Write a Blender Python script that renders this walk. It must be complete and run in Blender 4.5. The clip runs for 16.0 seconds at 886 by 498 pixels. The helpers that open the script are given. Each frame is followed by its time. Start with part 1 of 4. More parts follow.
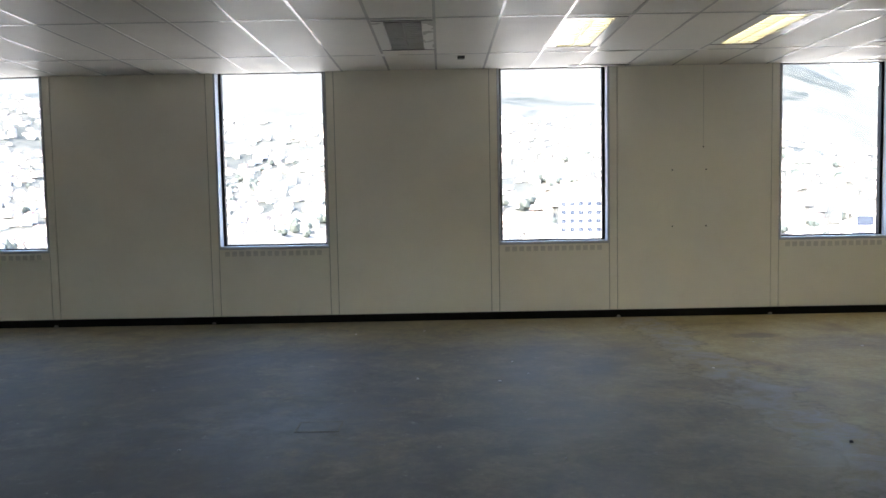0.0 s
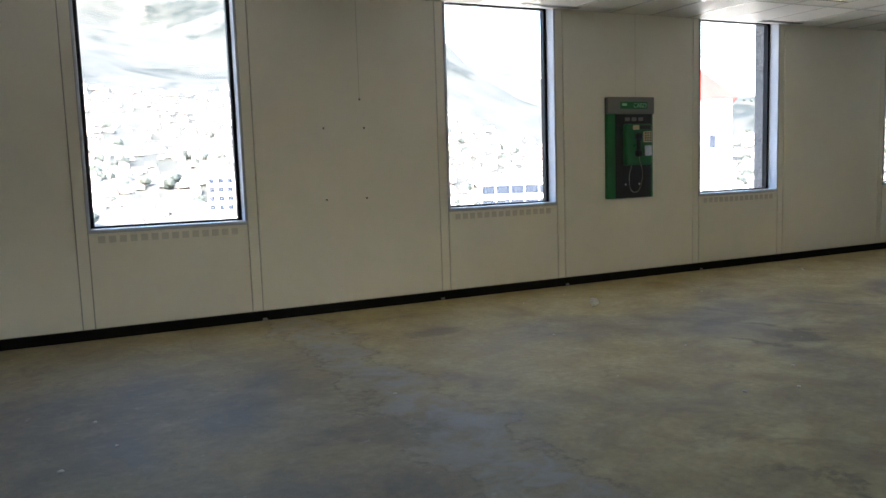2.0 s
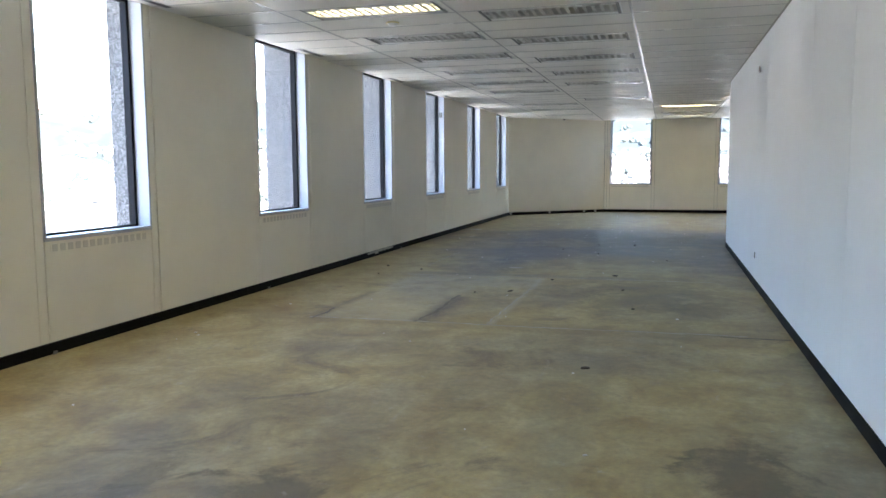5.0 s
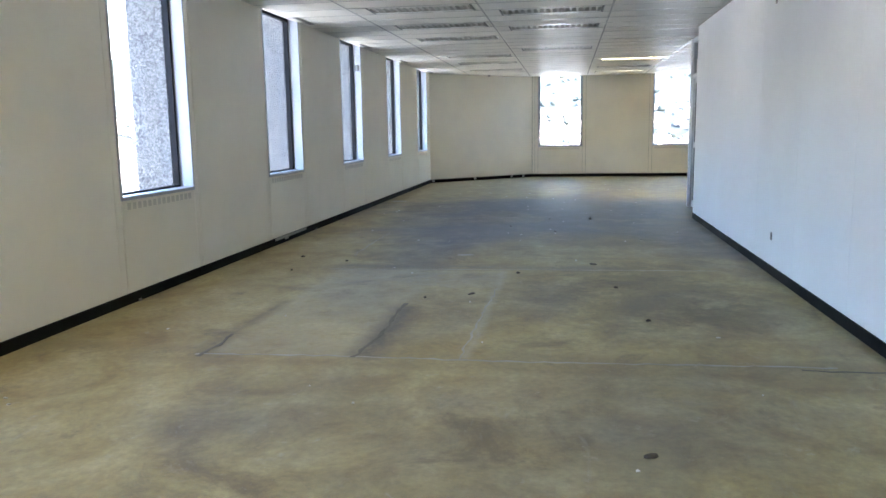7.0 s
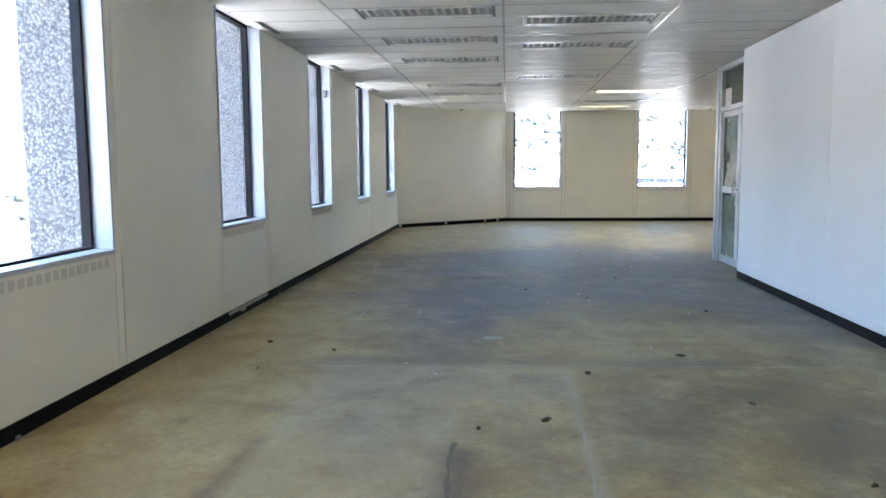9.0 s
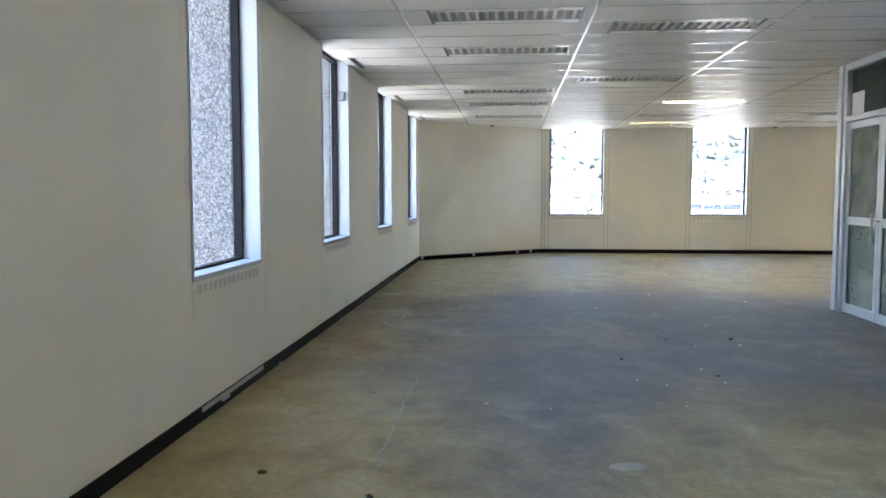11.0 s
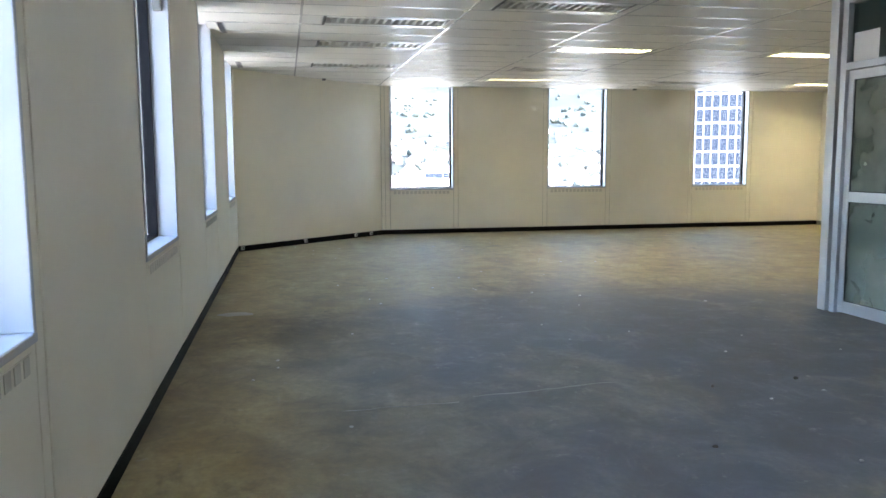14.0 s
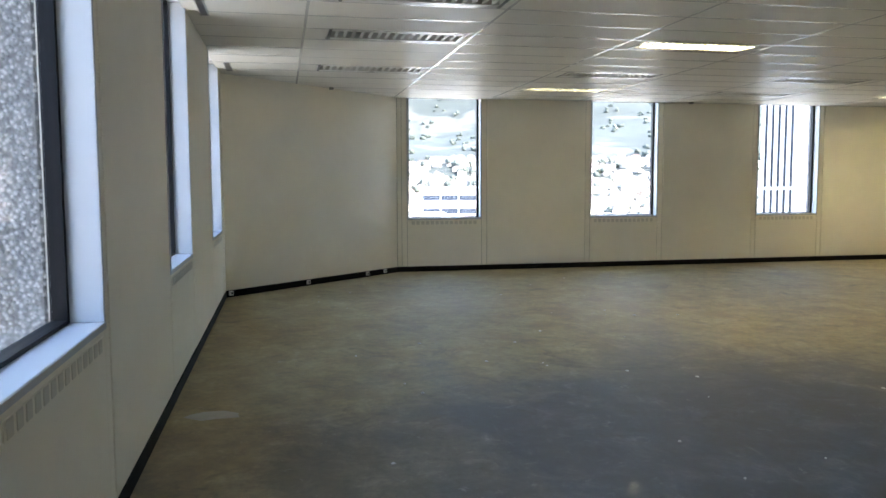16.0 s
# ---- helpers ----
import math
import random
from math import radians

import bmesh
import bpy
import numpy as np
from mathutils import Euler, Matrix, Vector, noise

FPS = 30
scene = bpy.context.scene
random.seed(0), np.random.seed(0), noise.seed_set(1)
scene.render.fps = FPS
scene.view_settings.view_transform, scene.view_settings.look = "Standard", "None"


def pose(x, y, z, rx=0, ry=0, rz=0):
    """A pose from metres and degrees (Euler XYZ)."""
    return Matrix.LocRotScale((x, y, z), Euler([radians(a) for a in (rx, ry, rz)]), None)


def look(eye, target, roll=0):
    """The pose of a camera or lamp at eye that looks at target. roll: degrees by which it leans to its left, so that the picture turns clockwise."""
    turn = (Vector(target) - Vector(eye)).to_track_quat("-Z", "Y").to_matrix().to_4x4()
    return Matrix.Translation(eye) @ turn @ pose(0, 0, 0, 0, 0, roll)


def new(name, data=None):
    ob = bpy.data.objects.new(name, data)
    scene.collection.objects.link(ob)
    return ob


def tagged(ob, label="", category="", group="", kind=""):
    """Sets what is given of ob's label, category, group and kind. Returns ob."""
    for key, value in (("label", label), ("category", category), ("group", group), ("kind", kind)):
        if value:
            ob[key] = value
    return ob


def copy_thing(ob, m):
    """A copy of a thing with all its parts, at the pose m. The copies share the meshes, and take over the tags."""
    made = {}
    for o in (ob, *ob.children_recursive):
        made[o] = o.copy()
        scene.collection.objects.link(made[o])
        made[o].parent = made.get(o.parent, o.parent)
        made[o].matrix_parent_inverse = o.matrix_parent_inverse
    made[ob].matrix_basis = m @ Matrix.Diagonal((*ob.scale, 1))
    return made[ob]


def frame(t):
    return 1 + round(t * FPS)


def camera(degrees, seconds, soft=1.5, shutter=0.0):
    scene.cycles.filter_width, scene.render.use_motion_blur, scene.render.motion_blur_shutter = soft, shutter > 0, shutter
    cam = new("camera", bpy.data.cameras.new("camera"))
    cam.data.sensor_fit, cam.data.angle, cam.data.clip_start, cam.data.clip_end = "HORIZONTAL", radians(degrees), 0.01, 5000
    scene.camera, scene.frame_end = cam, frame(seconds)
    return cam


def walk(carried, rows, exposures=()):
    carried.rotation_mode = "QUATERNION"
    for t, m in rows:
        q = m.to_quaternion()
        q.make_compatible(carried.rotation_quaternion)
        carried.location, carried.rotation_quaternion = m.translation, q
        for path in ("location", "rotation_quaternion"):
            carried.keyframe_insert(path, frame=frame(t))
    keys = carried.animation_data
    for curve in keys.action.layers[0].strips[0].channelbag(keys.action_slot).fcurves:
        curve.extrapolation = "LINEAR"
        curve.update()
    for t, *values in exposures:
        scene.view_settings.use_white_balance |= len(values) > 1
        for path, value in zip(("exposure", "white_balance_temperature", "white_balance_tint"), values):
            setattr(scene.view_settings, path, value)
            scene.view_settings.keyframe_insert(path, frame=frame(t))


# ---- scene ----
cam = camera(59.7, 16.0)
PATH = [
    (0, (-0.13, -0.137, 1.333), (-0.129, 1.859, 1.197), -1.05),
    (0.5, (0.003, 0.346, 1.306), (0.273, 2.316, 1.099), -0.75),
    (1, (0.133, 0.83, 1.259), (0.574, 2.765, 1.016), 0.65),
    (1.5, (0.248, 1.305, 1.248), (0.923, 3.175, 1.031), -0.85),
    (2, (0.401, 1.784, 1.245), (1.253, 3.58, 1.025), -1.85),
    (2.5, (0.579, 2.244, 1.267), (1.652, 3.92, 1.069), -1.4),
    (3, (0.748, 2.665, 1.308), (2.13, 4.089, 1.057), -1.7),
    (3.5, (1.036, 3.045, 1.31), (2.626, 4.249, 1.159), -0.4),
    (4, (1.319, 3.388, 1.317), (3.098, 4.285, 1.139), -1.2),
    (4.5, (1.7, 3.705, 1.308), (3.594, 4.324, 1.136), -1.3),
    (5, (2.072, 3.928, 1.307), (3.982, 4.481, 1.099), -0.3),
    (5.2, (2.255, 4.039, 1.294), (4.185, 4.527, 1.11), -1.3),
    (7.3, (4.37, 4.887, 1.308), (6.325, 5.186, 1.01), -0.6),
    (7.5, (4.586, 4.99, 1.302), (6.545, 5.313, 1.066), -0.7),
    (8, (5.093, 5.231, 1.319), (7.06, 5.46, 1.036), -1.4),
    (8.5, (5.604, 5.467, 1.339), (7.579, 5.66, 1.092), -0.3),
    (8.7, (5.803, 5.569, 1.322), (7.784, 5.744, 1.104), -0.7),
    (10.8, (8.145, 6.314, 1.301), (10.132, 6.46, 1.125), 1.2),
    (11, (8.369, 6.367, 1.299), (10.356, 6.541, 1.154), 0.0),
    (11.5, (8.888, 6.492, 1.294), (10.87, 6.649, 1.074), 0.5),
    (12, (9.382, 6.674, 1.303), (11.355, 6.904, 1.066), 2.0),
    (12.5, (9.801, 6.894, 1.329), (11.789, 6.974, 1.13), -0.7),
    (13, (10.261, 7.114, 1.309), (12.254, 7.079, 1.148), -1.2),
    (13.5, (10.732, 7.287, 1.308), (12.708, 7.042, 1.112), -1.0),
    (14, (11.295, 7.399, 1.312), (13.243, 7.005, 1.088), -0.3),
    (14.5, (11.858, 7.435, 1.31), (13.816, 7.115, 1.057), 0.5),
    (15, (12.402, 7.423, 1.336), (14.335, 6.951, 1.132), 0.6),
    (15.5, (12.954, 7.407, 1.302), (14.914, 7.041, 1.149), 1.2),
    (16, (13.505, 7.435, 1.359), (15.457, 7.029, 1.191), -0.2),
]
walk(cam, [(t, look(eye, target, roll)) for t, eye, target, roll in PATH], [(0, 3.85, 7250, 14), (1, 3.6, 7250, 14), (2, 3.75, 7250, 13), (3, 3.6, 7150, 13), (3.5, 3.65, 7050, 13), (4, 3.9, 6950, 14), (4.5, 4.4, 6900, 14), (5, 4.65, 6850, 14), (7.5, 4.95, 6650, 14), (8.5, 5.0, 6650, 14), (11, 4.9, 6850, 14), (12, 5.05, 6900, 14), (13.5, 4.75, 6900, 13), (14.5, 4.8, 7000, 13), (15, 4.65, 7100, 13), (16, 4.25, 7150, 12)])

# ---- world and sun: the sun stands behind the building, so both window walls are in shade ----
SUN = Vector((-0.45, -0.62, 0.64)).normalized()
world = bpy.data.worlds.new("sky")
scene.world = world
world.use_nodes = True
sky = world.node_tree.nodes.new("ShaderNodeTexSky")
sky.sky_type, sky.sun_disc = "NISHITA", False
sky.sun_elevation, sky.sun_rotation = math.asin(SUN.z), math.atan2(SUN.x, SUN.y)
world.node_tree.links.new(sky.outputs[0], world.node_tree.nodes["Background"].inputs[0])
world.node_tree.nodes["Background"].inputs[1].default_value = 0.15
sun_data = bpy.data.lights.new("sun", "SUN")
sun_data.energy, sun_data.angle, sun_data.color = 2.2, radians(0.5), (1.0, 0.95, 0.88)
new("sun", sun_data).matrix_world = look(SUN * 300, (0, 0, 0))


# ---- materials ----
class Nodes:
    """A node material under construction."""

    def __init__(self, name, colour=(0.5, 0.5, 0.5), rough=0.6, metal=0.0):
        self.mat = bpy.data.materials.new(name)
        self.mat.use_nodes = True
        self.tree = self.mat.node_tree
        self.bsdf = self.tree.nodes["Principled BSDF"]
        self.bsdf.inputs["Base Color"].default_value = (*colour, 1)
        self.bsdf.inputs["Roughness"].default_value = rough
        self.bsdf.inputs["Metallic"].default_value = metal

    def add(self, kind, **settings):
        node = self.tree.nodes.new(kind)
        for key, value in settings.items():
            node.inputs[key].default_value = value
        return node

    def link(self, a, b):
        self.tree.links.new(a, b)

    def place(self, scale=(1, 1, 1)):
        geo = self.add("ShaderNodeNewGeometry")
        m = self.add("ShaderNodeMapping")
        m.inputs["Scale"].default_value = scale
        self.link(geo.outputs["Position"], m.inputs["Vector"])
        return m.outputs[0]

    def noise(self, scale, detail=5, rough=0.6, vector=None, warp=0.0):
        n = self.add("ShaderNodeTexNoise", Scale=scale, Detail=detail, Roughness=rough, Distortion=warp)
        self.link(vector if vector else self.place(), n.inputs["Vector"])
        return n.outputs["Fac"]

    def ramp(self, fac, stops):
        r = self.add("ShaderNodeValToRGB")
        while len(r.color_ramp.elements) < len(stops):
            r.color_ramp.elements.new(0.5)
        for e, (p, c) in zip(r.color_ramp.elements, stops):
            e.position = p
            e.color = (*c, 1) if len(c) == 3 else c
        self.link(fac, r.inputs[0])
        return r.outputs[0]

    def level(self, fac, lo, hi, a=0.0, b=1.0):
        m = self.add("ShaderNodeMapRange")
        m.inputs[1].default_value, m.inputs[2].default_value = lo, hi
        m.inputs[3].default_value, m.inputs[4].default_value = a, b
        self.link(fac, m.inputs[0])
        return m.outputs[0]

    def mix(self, fac, a, b, how="MIX"):
        m = self.add("ShaderNodeMix")
        m.data_type, m.blend_type = "RGBA", how
        for value, slot in ((fac, 0), (a, 6), (b, 7)):
            if isinstance(value, (int, float)):
                m.inputs[slot].default_value = value
            elif isinstance(value, tuple):
                m.inputs[slot].default_value = (*value, 1)
            else:
                self.link(value, m.inputs[slot])
        return m.outputs[2]

    def calc(self, op, a, b=0.0):
        m = self.add("ShaderNodeMath")
        m.operation = op
        for value, slot in ((a, 0), (b, 1)):
            if isinstance(value, (int, float)):
                m.inputs[slot].default_value = value
            else:
                self.link(value, m.inputs[slot])
        return m.outputs[0]

    def colour(self, out):
        self.link(out, self.bsdf.inputs["Base Color"])
        return self

    def rough(self, out):
        self.link(out, self.bsdf.inputs["Roughness"])
        return self

    def bump(self, height, strength=0.2, distance=0.01):
        b = self.add("ShaderNodeBump", Strength=strength, Distance=distance)
        self.link(height, b.inputs["Height"])
        self.link(b.outputs[0], self.bsdf.inputs["Normal"])
        return self


def painted(name, colour, rough=0.5, spread=0.06, grain=180, bump=0.05):
    m = Nodes(name, colour, rough)
    big, fine = m.noise(1.3, 4), m.noise(grain, 2)
    dark = tuple(c * (1 - 2 * spread) for c in colour)
    light = tuple(min(1, c * (1 + spread)) for c in colour)
    m.colour(m.mix(m.level(fine, 0.35, 0.65, 0, 0.12), m.ramp(big, [(0.3, dark), (0.6, colour), (0.8, light)]), dark))
    m.rough(m.level(big, 0.3, 0.7, rough - 0.08, rough + 0.1))
    return m.bump(fine, bump, 0.002).mat


WALL = painted("cream_wall_paint", (0.85, 0.81, 0.70), 0.55, 0.03)
# faint blue in the base colour imitates skylight falling on the partition
PART = painted("sky_tinted_partition_paint", (0.80, 0.825, 0.845), 0.45, 0.03)
WHITE = painted("white_gloss_paint", (0.8, 0.8, 0.79), 0.3, 0.03)
GROOVE = painted("joint_shadow_grey", (0.42, 0.40, 0.35), 0.7)
TILE = painted("ceiling_tile_paint", (0.66, 0.64, 0.59), 0.52, 0.06, 90, 0.08)
TEE = painted("ceiling_tee_enamel", (0.66, 0.655, 0.63), 0.2, 0.02)
TEE.node_tree.nodes["Principled BSDF"].inputs["Specular IOR Level"].default_value = 0.95
# skylight's grey-blue is put into the colour of the white reveals and sills
JAMB = painted("skylit_reveal_paint", (0.5, 0.525, 0.57), 0.4, 0.04)
BLACK = painted("black_vinyl_skirting", (0.008, 0.0075, 0.007), 0.7, 0.2)
BLACK.node_tree.nodes["Principled BSDF"].inputs["Specular IOR Level"].default_value = 0.12
DARK = painted("dark_anodised_frame", (0.004, 0.0045, 0.007), 0.5, 0.15)
DARK.node_tree.nodes["Principled BSDF"].inputs["Specular IOR Level"].default_value = 0.2
ALU = Nodes("brushed_aluminium", (0.62, 0.64, 0.67), 0.38, 0.6).mat
GREEN = painted("green_enamel", (0.007, 0.14, 0.042), 0.3, 0.1)
GREY = painted("grey_enamel", (0.2, 0.2, 0.19), 0.4, 0.06)
PLASTIC = painted("black_plastic", (0.012, 0.012, 0.016), 0.35, 0.2)
IVORY = painted("ivory_plastic", (0.75, 0.66, 0.36), 0.4)
LETTER = painted("pale_green_print", (0.35, 0.72, 0.45), 0.5)
STEEL = Nodes("steel", (0.6, 0.6, 0.62), 0.25, 1.0).mat
PAPER = painted("white_paper", (0.82, 0.82, 0.8), 0.8)
DUST = painted("plaster_crumb", (0.7, 0.68, 0.62), 0.9, 0.15)
DIRT = painted("dark_grit", (0.085, 0.07, 0.055), 0.9, 0.3)
SLOT = painted("vent_slot_grey", (0.66, 0.63, 0.55), 0.6)
HOUSING = painted("lamp_housing_enamel", (0.6, 0.6, 0.57), 0.3, 0.04)
BRIGHT = Nodes("louvre_aluminium", (0.58, 0.58, 0.55), 0.4, 0.35).mat


def glowing(name, colour, strength):
    m = Nodes(name, (0.8, 0.8, 0.8), 0.4)
    m.bsdf.inputs["Emission Color"].default_value = (*colour, 1)
    m.bsdf.inputs["Emission Strength"].default_value = strength
    return m.mat


TUBE_ON = glowing("lit_fluorescent_tube", (1.0, 0.88, 0.52), 5.0)
# weaker tube, its strength set to balance the brightness between the rooms
TUBE_DIM = glowing("dim_fluorescent_tube", (1.0, 0.92, 0.6), 0.9)
TUBE_OFF = painted("unlit_fluorescent_tube", (0.8, 0.8, 0.78), 0.25, 0.02)


def clear(name, tint=(1, 1, 1), gloss=0.06):
    m = Nodes(name)
    t = m.tree
    see, shine, fres = m.add("ShaderNodeBsdfTransparent"), m.add("ShaderNodeBsdfGlossy"), m.add("ShaderNodeLayerWeight", Blend=0.5)
    see.inputs[0].default_value = (*tint, 1)
    shine.inputs["Roughness"].default_value = 0.02
    both = m.add("ShaderNodeMixShader")
    amount = m.calc("ADD", m.calc("MULTIPLY", m.calc("POWER", fres.outputs["Facing"], 4.5), 0.18), gloss * 0.5)
    m.link(amount, both.inputs[0])
    m.link(see.outputs[0], both.inputs[1])
    m.link(shine.outputs[0], both.inputs[2])
    m.link(both.outputs[0], t.nodes["Material Output"].inputs[0])
    return m.mat


GLASS = clear("window_glass", (0.93, 0.95, 0.96))
TRANSOM = clear("transom_glass", (0.75, 0.8, 0.76))


def filmed_glass():
    """Door panes with an uneven grey-green film mixed over the clear glass."""
    mat = clear("filmed_door_glass", (0.7, 0.78, 0.72))
    t = mat.node_tree
    out = t.nodes["Material Output"]
    clean = out.inputs[0].links[0].from_socket
    film, both = t.nodes.new("ShaderNodeBsdfDiffuse"), t.nodes.new("ShaderNodeMixShader")
    film.inputs[0].default_value = (0.5, 0.54, 0.46, 1)
    geo, n, ramp = t.nodes.new("ShaderNodeNewGeometry"), t.nodes.new("ShaderNodeTexNoise"), t.nodes.new("ShaderNodeMapRange")
    n.inputs["Scale"].default_value, n.inputs["Detail"].default_value = 2.2, 6
    ramp.inputs[1].default_value, ramp.inputs[2].default_value, ramp.inputs[3].default_value, ramp.inputs[4].default_value = 0.35, 0.7, 0.45, 0.15
    t.links.new(geo.outputs["Position"], n.inputs["Vector"])
    t.links.new(n.outputs["Fac"], ramp.inputs[0])
    t.links.new(ramp.outputs[0], both.inputs[0])
    t.links.new(clean, both.inputs[1])
    t.links.new(film.outputs[0], both.inputs[2])
    t.links.new(both.outputs[0], out.inputs[0])
    return mat


DOORGLASS = filmed_glass()


def concrete_floor():
    """Bare slab: grey concrete with yellowish adhesive residue, painted-in light and shade, dark stains, pale scuffs
    and two ring stains.
    """
    m = Nodes("bare_concrete_floor", rough=0.5)
    geo = m.add("ShaderNodeNewGeometry")
    pos = geo.outputs["Position"]
    split = m.add("ShaderNodeSeparateXYZ")
    m.link(pos, split.inputs[0])
    x, y = split.outputs[0], split.outputs[1]
    broad, mid, fine = m.noise(0.55, 6, 0.6, pos, 0.6), m.noise(2.3, 8, 0.65, pos, 0.4), m.noise(22, 6, 0.7, pos)
    speck = m.noise(70, 3, 0.6, pos)
    # tan along outer walls and entrance bays: adhesive residue plus painted-in lamplight
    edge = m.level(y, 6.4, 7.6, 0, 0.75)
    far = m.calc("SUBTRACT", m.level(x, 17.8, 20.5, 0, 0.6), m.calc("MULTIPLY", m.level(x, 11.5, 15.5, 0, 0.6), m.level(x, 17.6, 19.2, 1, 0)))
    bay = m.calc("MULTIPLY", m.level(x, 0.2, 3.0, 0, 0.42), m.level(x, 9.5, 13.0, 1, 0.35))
    glue_glow = m.calc("ADD", m.calc("ADD", m.calc("ADD", edge, far), bay), m.level(broad, 0.3, 0.7, -0.35, 0.4))
    glue_glow = m.calc("ADD", glue_glow, m.level(mid, 0.3, 0.7, -0.1, 0.1))
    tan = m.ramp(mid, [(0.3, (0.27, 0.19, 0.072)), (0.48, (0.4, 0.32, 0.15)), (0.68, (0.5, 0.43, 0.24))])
    # grey kept dark so that its zones read as less lit
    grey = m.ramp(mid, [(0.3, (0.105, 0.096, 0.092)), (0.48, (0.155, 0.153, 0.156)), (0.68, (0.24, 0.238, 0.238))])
    col = m.mix(m.level(glue_glow, -0.35, 0.6), grey, tan)
    col = m.mix(m.level(fine, 0.38, 0.66, 0, 0.6), col, m.mix(0.5, col, (0.12, 0.11, 0.09)))
    stain = m.noise(1.1, 9, 0.7, pos, 1.2)
    col = m.mix(m.level(stain, 0.57, 0.68, 0, 0.6), col, (0.14, 0.115, 0.085))
    rub = m.noise(5.5, 10, 0.75, pos, 0.8)
    col = m.mix(m.level(rub, 0.58, 0.7, 0, 0.3), col, (0.45, 0.42, 0.35))
    col = m.mix(m.level(rub, 0.42, 0.32, 0, 0.35), col, (0.16, 0.135, 0.1))
    # grey levelling strip across the slab near the entrance, and a scuffed pale area
    strip = m.calc("ABSOLUTE", m.calc("SUBTRACT", m.calc("ADD", x, m.level(mid, 0.3, 0.7, -0.2, 0.2)), 1.95))
    col = m.mix(m.calc("MULTIPLY", m.level(strip, 0.06, 0.3, 0.6, 0), m.level(rub, 0.4, 0.56)), col, (0.31, 0.315, 0.32))
    col = m.mix(m.calc("MULTIPLY", m.level(m.calc("ABSOLUTE", m.calc("SUBTRACT", strip, 0.22)), 0.01, 0.05, 0.5, 0), m.level(fine, 0.35, 0.6)), col, (0.13, 0.1, 0.06))
    px, py = m.calc("ADD", x, 1.1), m.calc("SUBTRACT", y, 4.35)
    far_off = m.calc("SQRT", m.calc("ADD", m.calc("MULTIPLY", px, px), m.calc("MULTIPLY", py, py)))
    col = m.mix(m.level(m.calc("ADD", far_off, m.level(rub, 0.3, 0.7, -0.5, 0.5)), 0.2, 0.8, 0.5, 0), col, (0.29, 0.3, 0.325))
    seam = m.calc("ABSOLUTE", m.calc("SUBTRACT", m.calc("ADD", x, m.level(fine, 0.3, 0.7, -0.04, 0.04)), 8.35))
    col = m.mix(m.calc("MULTIPLY", m.level(seam, 0.03, 0.16, 0.5, 0), m.level(mid, 0.4, 0.6)), col, (0.2, 0.165, 0.11))
    col = m.mix(m.level(speck, 0.68, 0.74, 0, 0.5), col, (0.5, 0.48, 0.43))
    streak = m.noise(3.0, 7, 0.7, m.place((0.5, 2.5, 1)), 0.5)
    col = m.mix(m.level(streak, 0.62, 0.75, 0, 0.35), col, (0.42, 0.4, 0.36))
    # ring stains left by round containers
    for cx, cy, r in ((4.62, 5.68, 0.34), (2.76, 3.73, 0.16), (5.45, 3.55, 0.22)):
        dx, dy = m.calc("SUBTRACT", x, cx), m.calc("SUBTRACT", y, cy)
        d = m.calc("SQRT", m.calc("ADD", m.calc("MULTIPLY", dx, dx), m.calc("MULTIPLY", dy, dy)))
        d = m.calc("ADD", d, m.level(mid, 0.3, 0.7, -0.2, 0.2))
        ring = m.level(m.calc("ABSOLUTE", m.calc("SUBTRACT", d, r)), 0.02, 0.08, 0.75, 0)
        col = m.mix(m.calc("MULTIPLY", ring, m.level(stain, 0.42, 0.56)), col, (0.1, 0.085, 0.06))
    # dark stains with ragged outlines; the two at x -2.6 are painted shade
    ragged_edge = m.level(m.noise(2.6, 12, 0.75, pos, 0.25), 0.3, 0.7, -1, 1)
    for cx, cy, rx, ry, dark in ((10.3, 4.15, 1.4, 0.7, 0.45), (13.3, 4.3, 0.8, 0.7, 0.4), (9.5, 3.6, 0.5, 0.35, 0.4), (5.5, 3.55, 0.4, 0.22, 0.7), (4.8, 5.45, 0.22, 0.2, 0.7), (4.75, 6.05, 0.35, 0.1, 0.5),
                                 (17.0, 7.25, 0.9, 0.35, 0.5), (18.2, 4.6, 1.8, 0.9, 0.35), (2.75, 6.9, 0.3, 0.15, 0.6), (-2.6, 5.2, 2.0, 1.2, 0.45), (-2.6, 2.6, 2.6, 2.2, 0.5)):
        dx, dy = m.calc("DIVIDE", m.calc("SUBTRACT", x, cx), rx), m.calc("DIVIDE", m.calc("SUBTRACT", y, cy), ry)
        d = m.calc("SQRT", m.calc("ADD", m.calc("MULTIPLY", dx, dx), m.calc("MULTIPLY", dy, dy)))
        d = m.calc("ADD", d, m.calc("MULTIPLY", ragged_edge, 0.7))
        col = m.mix(m.level(d, 0.55, 1.1, dark, 0), col, (0.12, 0.098, 0.068))
    # shade painted into the slab colour, in the entrance bay and the far room
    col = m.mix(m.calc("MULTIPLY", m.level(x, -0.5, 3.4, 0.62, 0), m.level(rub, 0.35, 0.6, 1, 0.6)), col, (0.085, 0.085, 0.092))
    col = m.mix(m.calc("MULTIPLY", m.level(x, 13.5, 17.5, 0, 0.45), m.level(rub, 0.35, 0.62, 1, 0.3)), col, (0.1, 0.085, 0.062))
    # levelled rectangle with worn dark edges
    def band(value, centre, half, soft, top):
        off = m.calc("ABSOLUTE", m.calc("SUBTRACT", m.calc("ADD", value, m.calc("MULTIPLY", ragged_edge, 0.035)), centre))
        return m.level(off, half - soft, half + soft, top, 0)
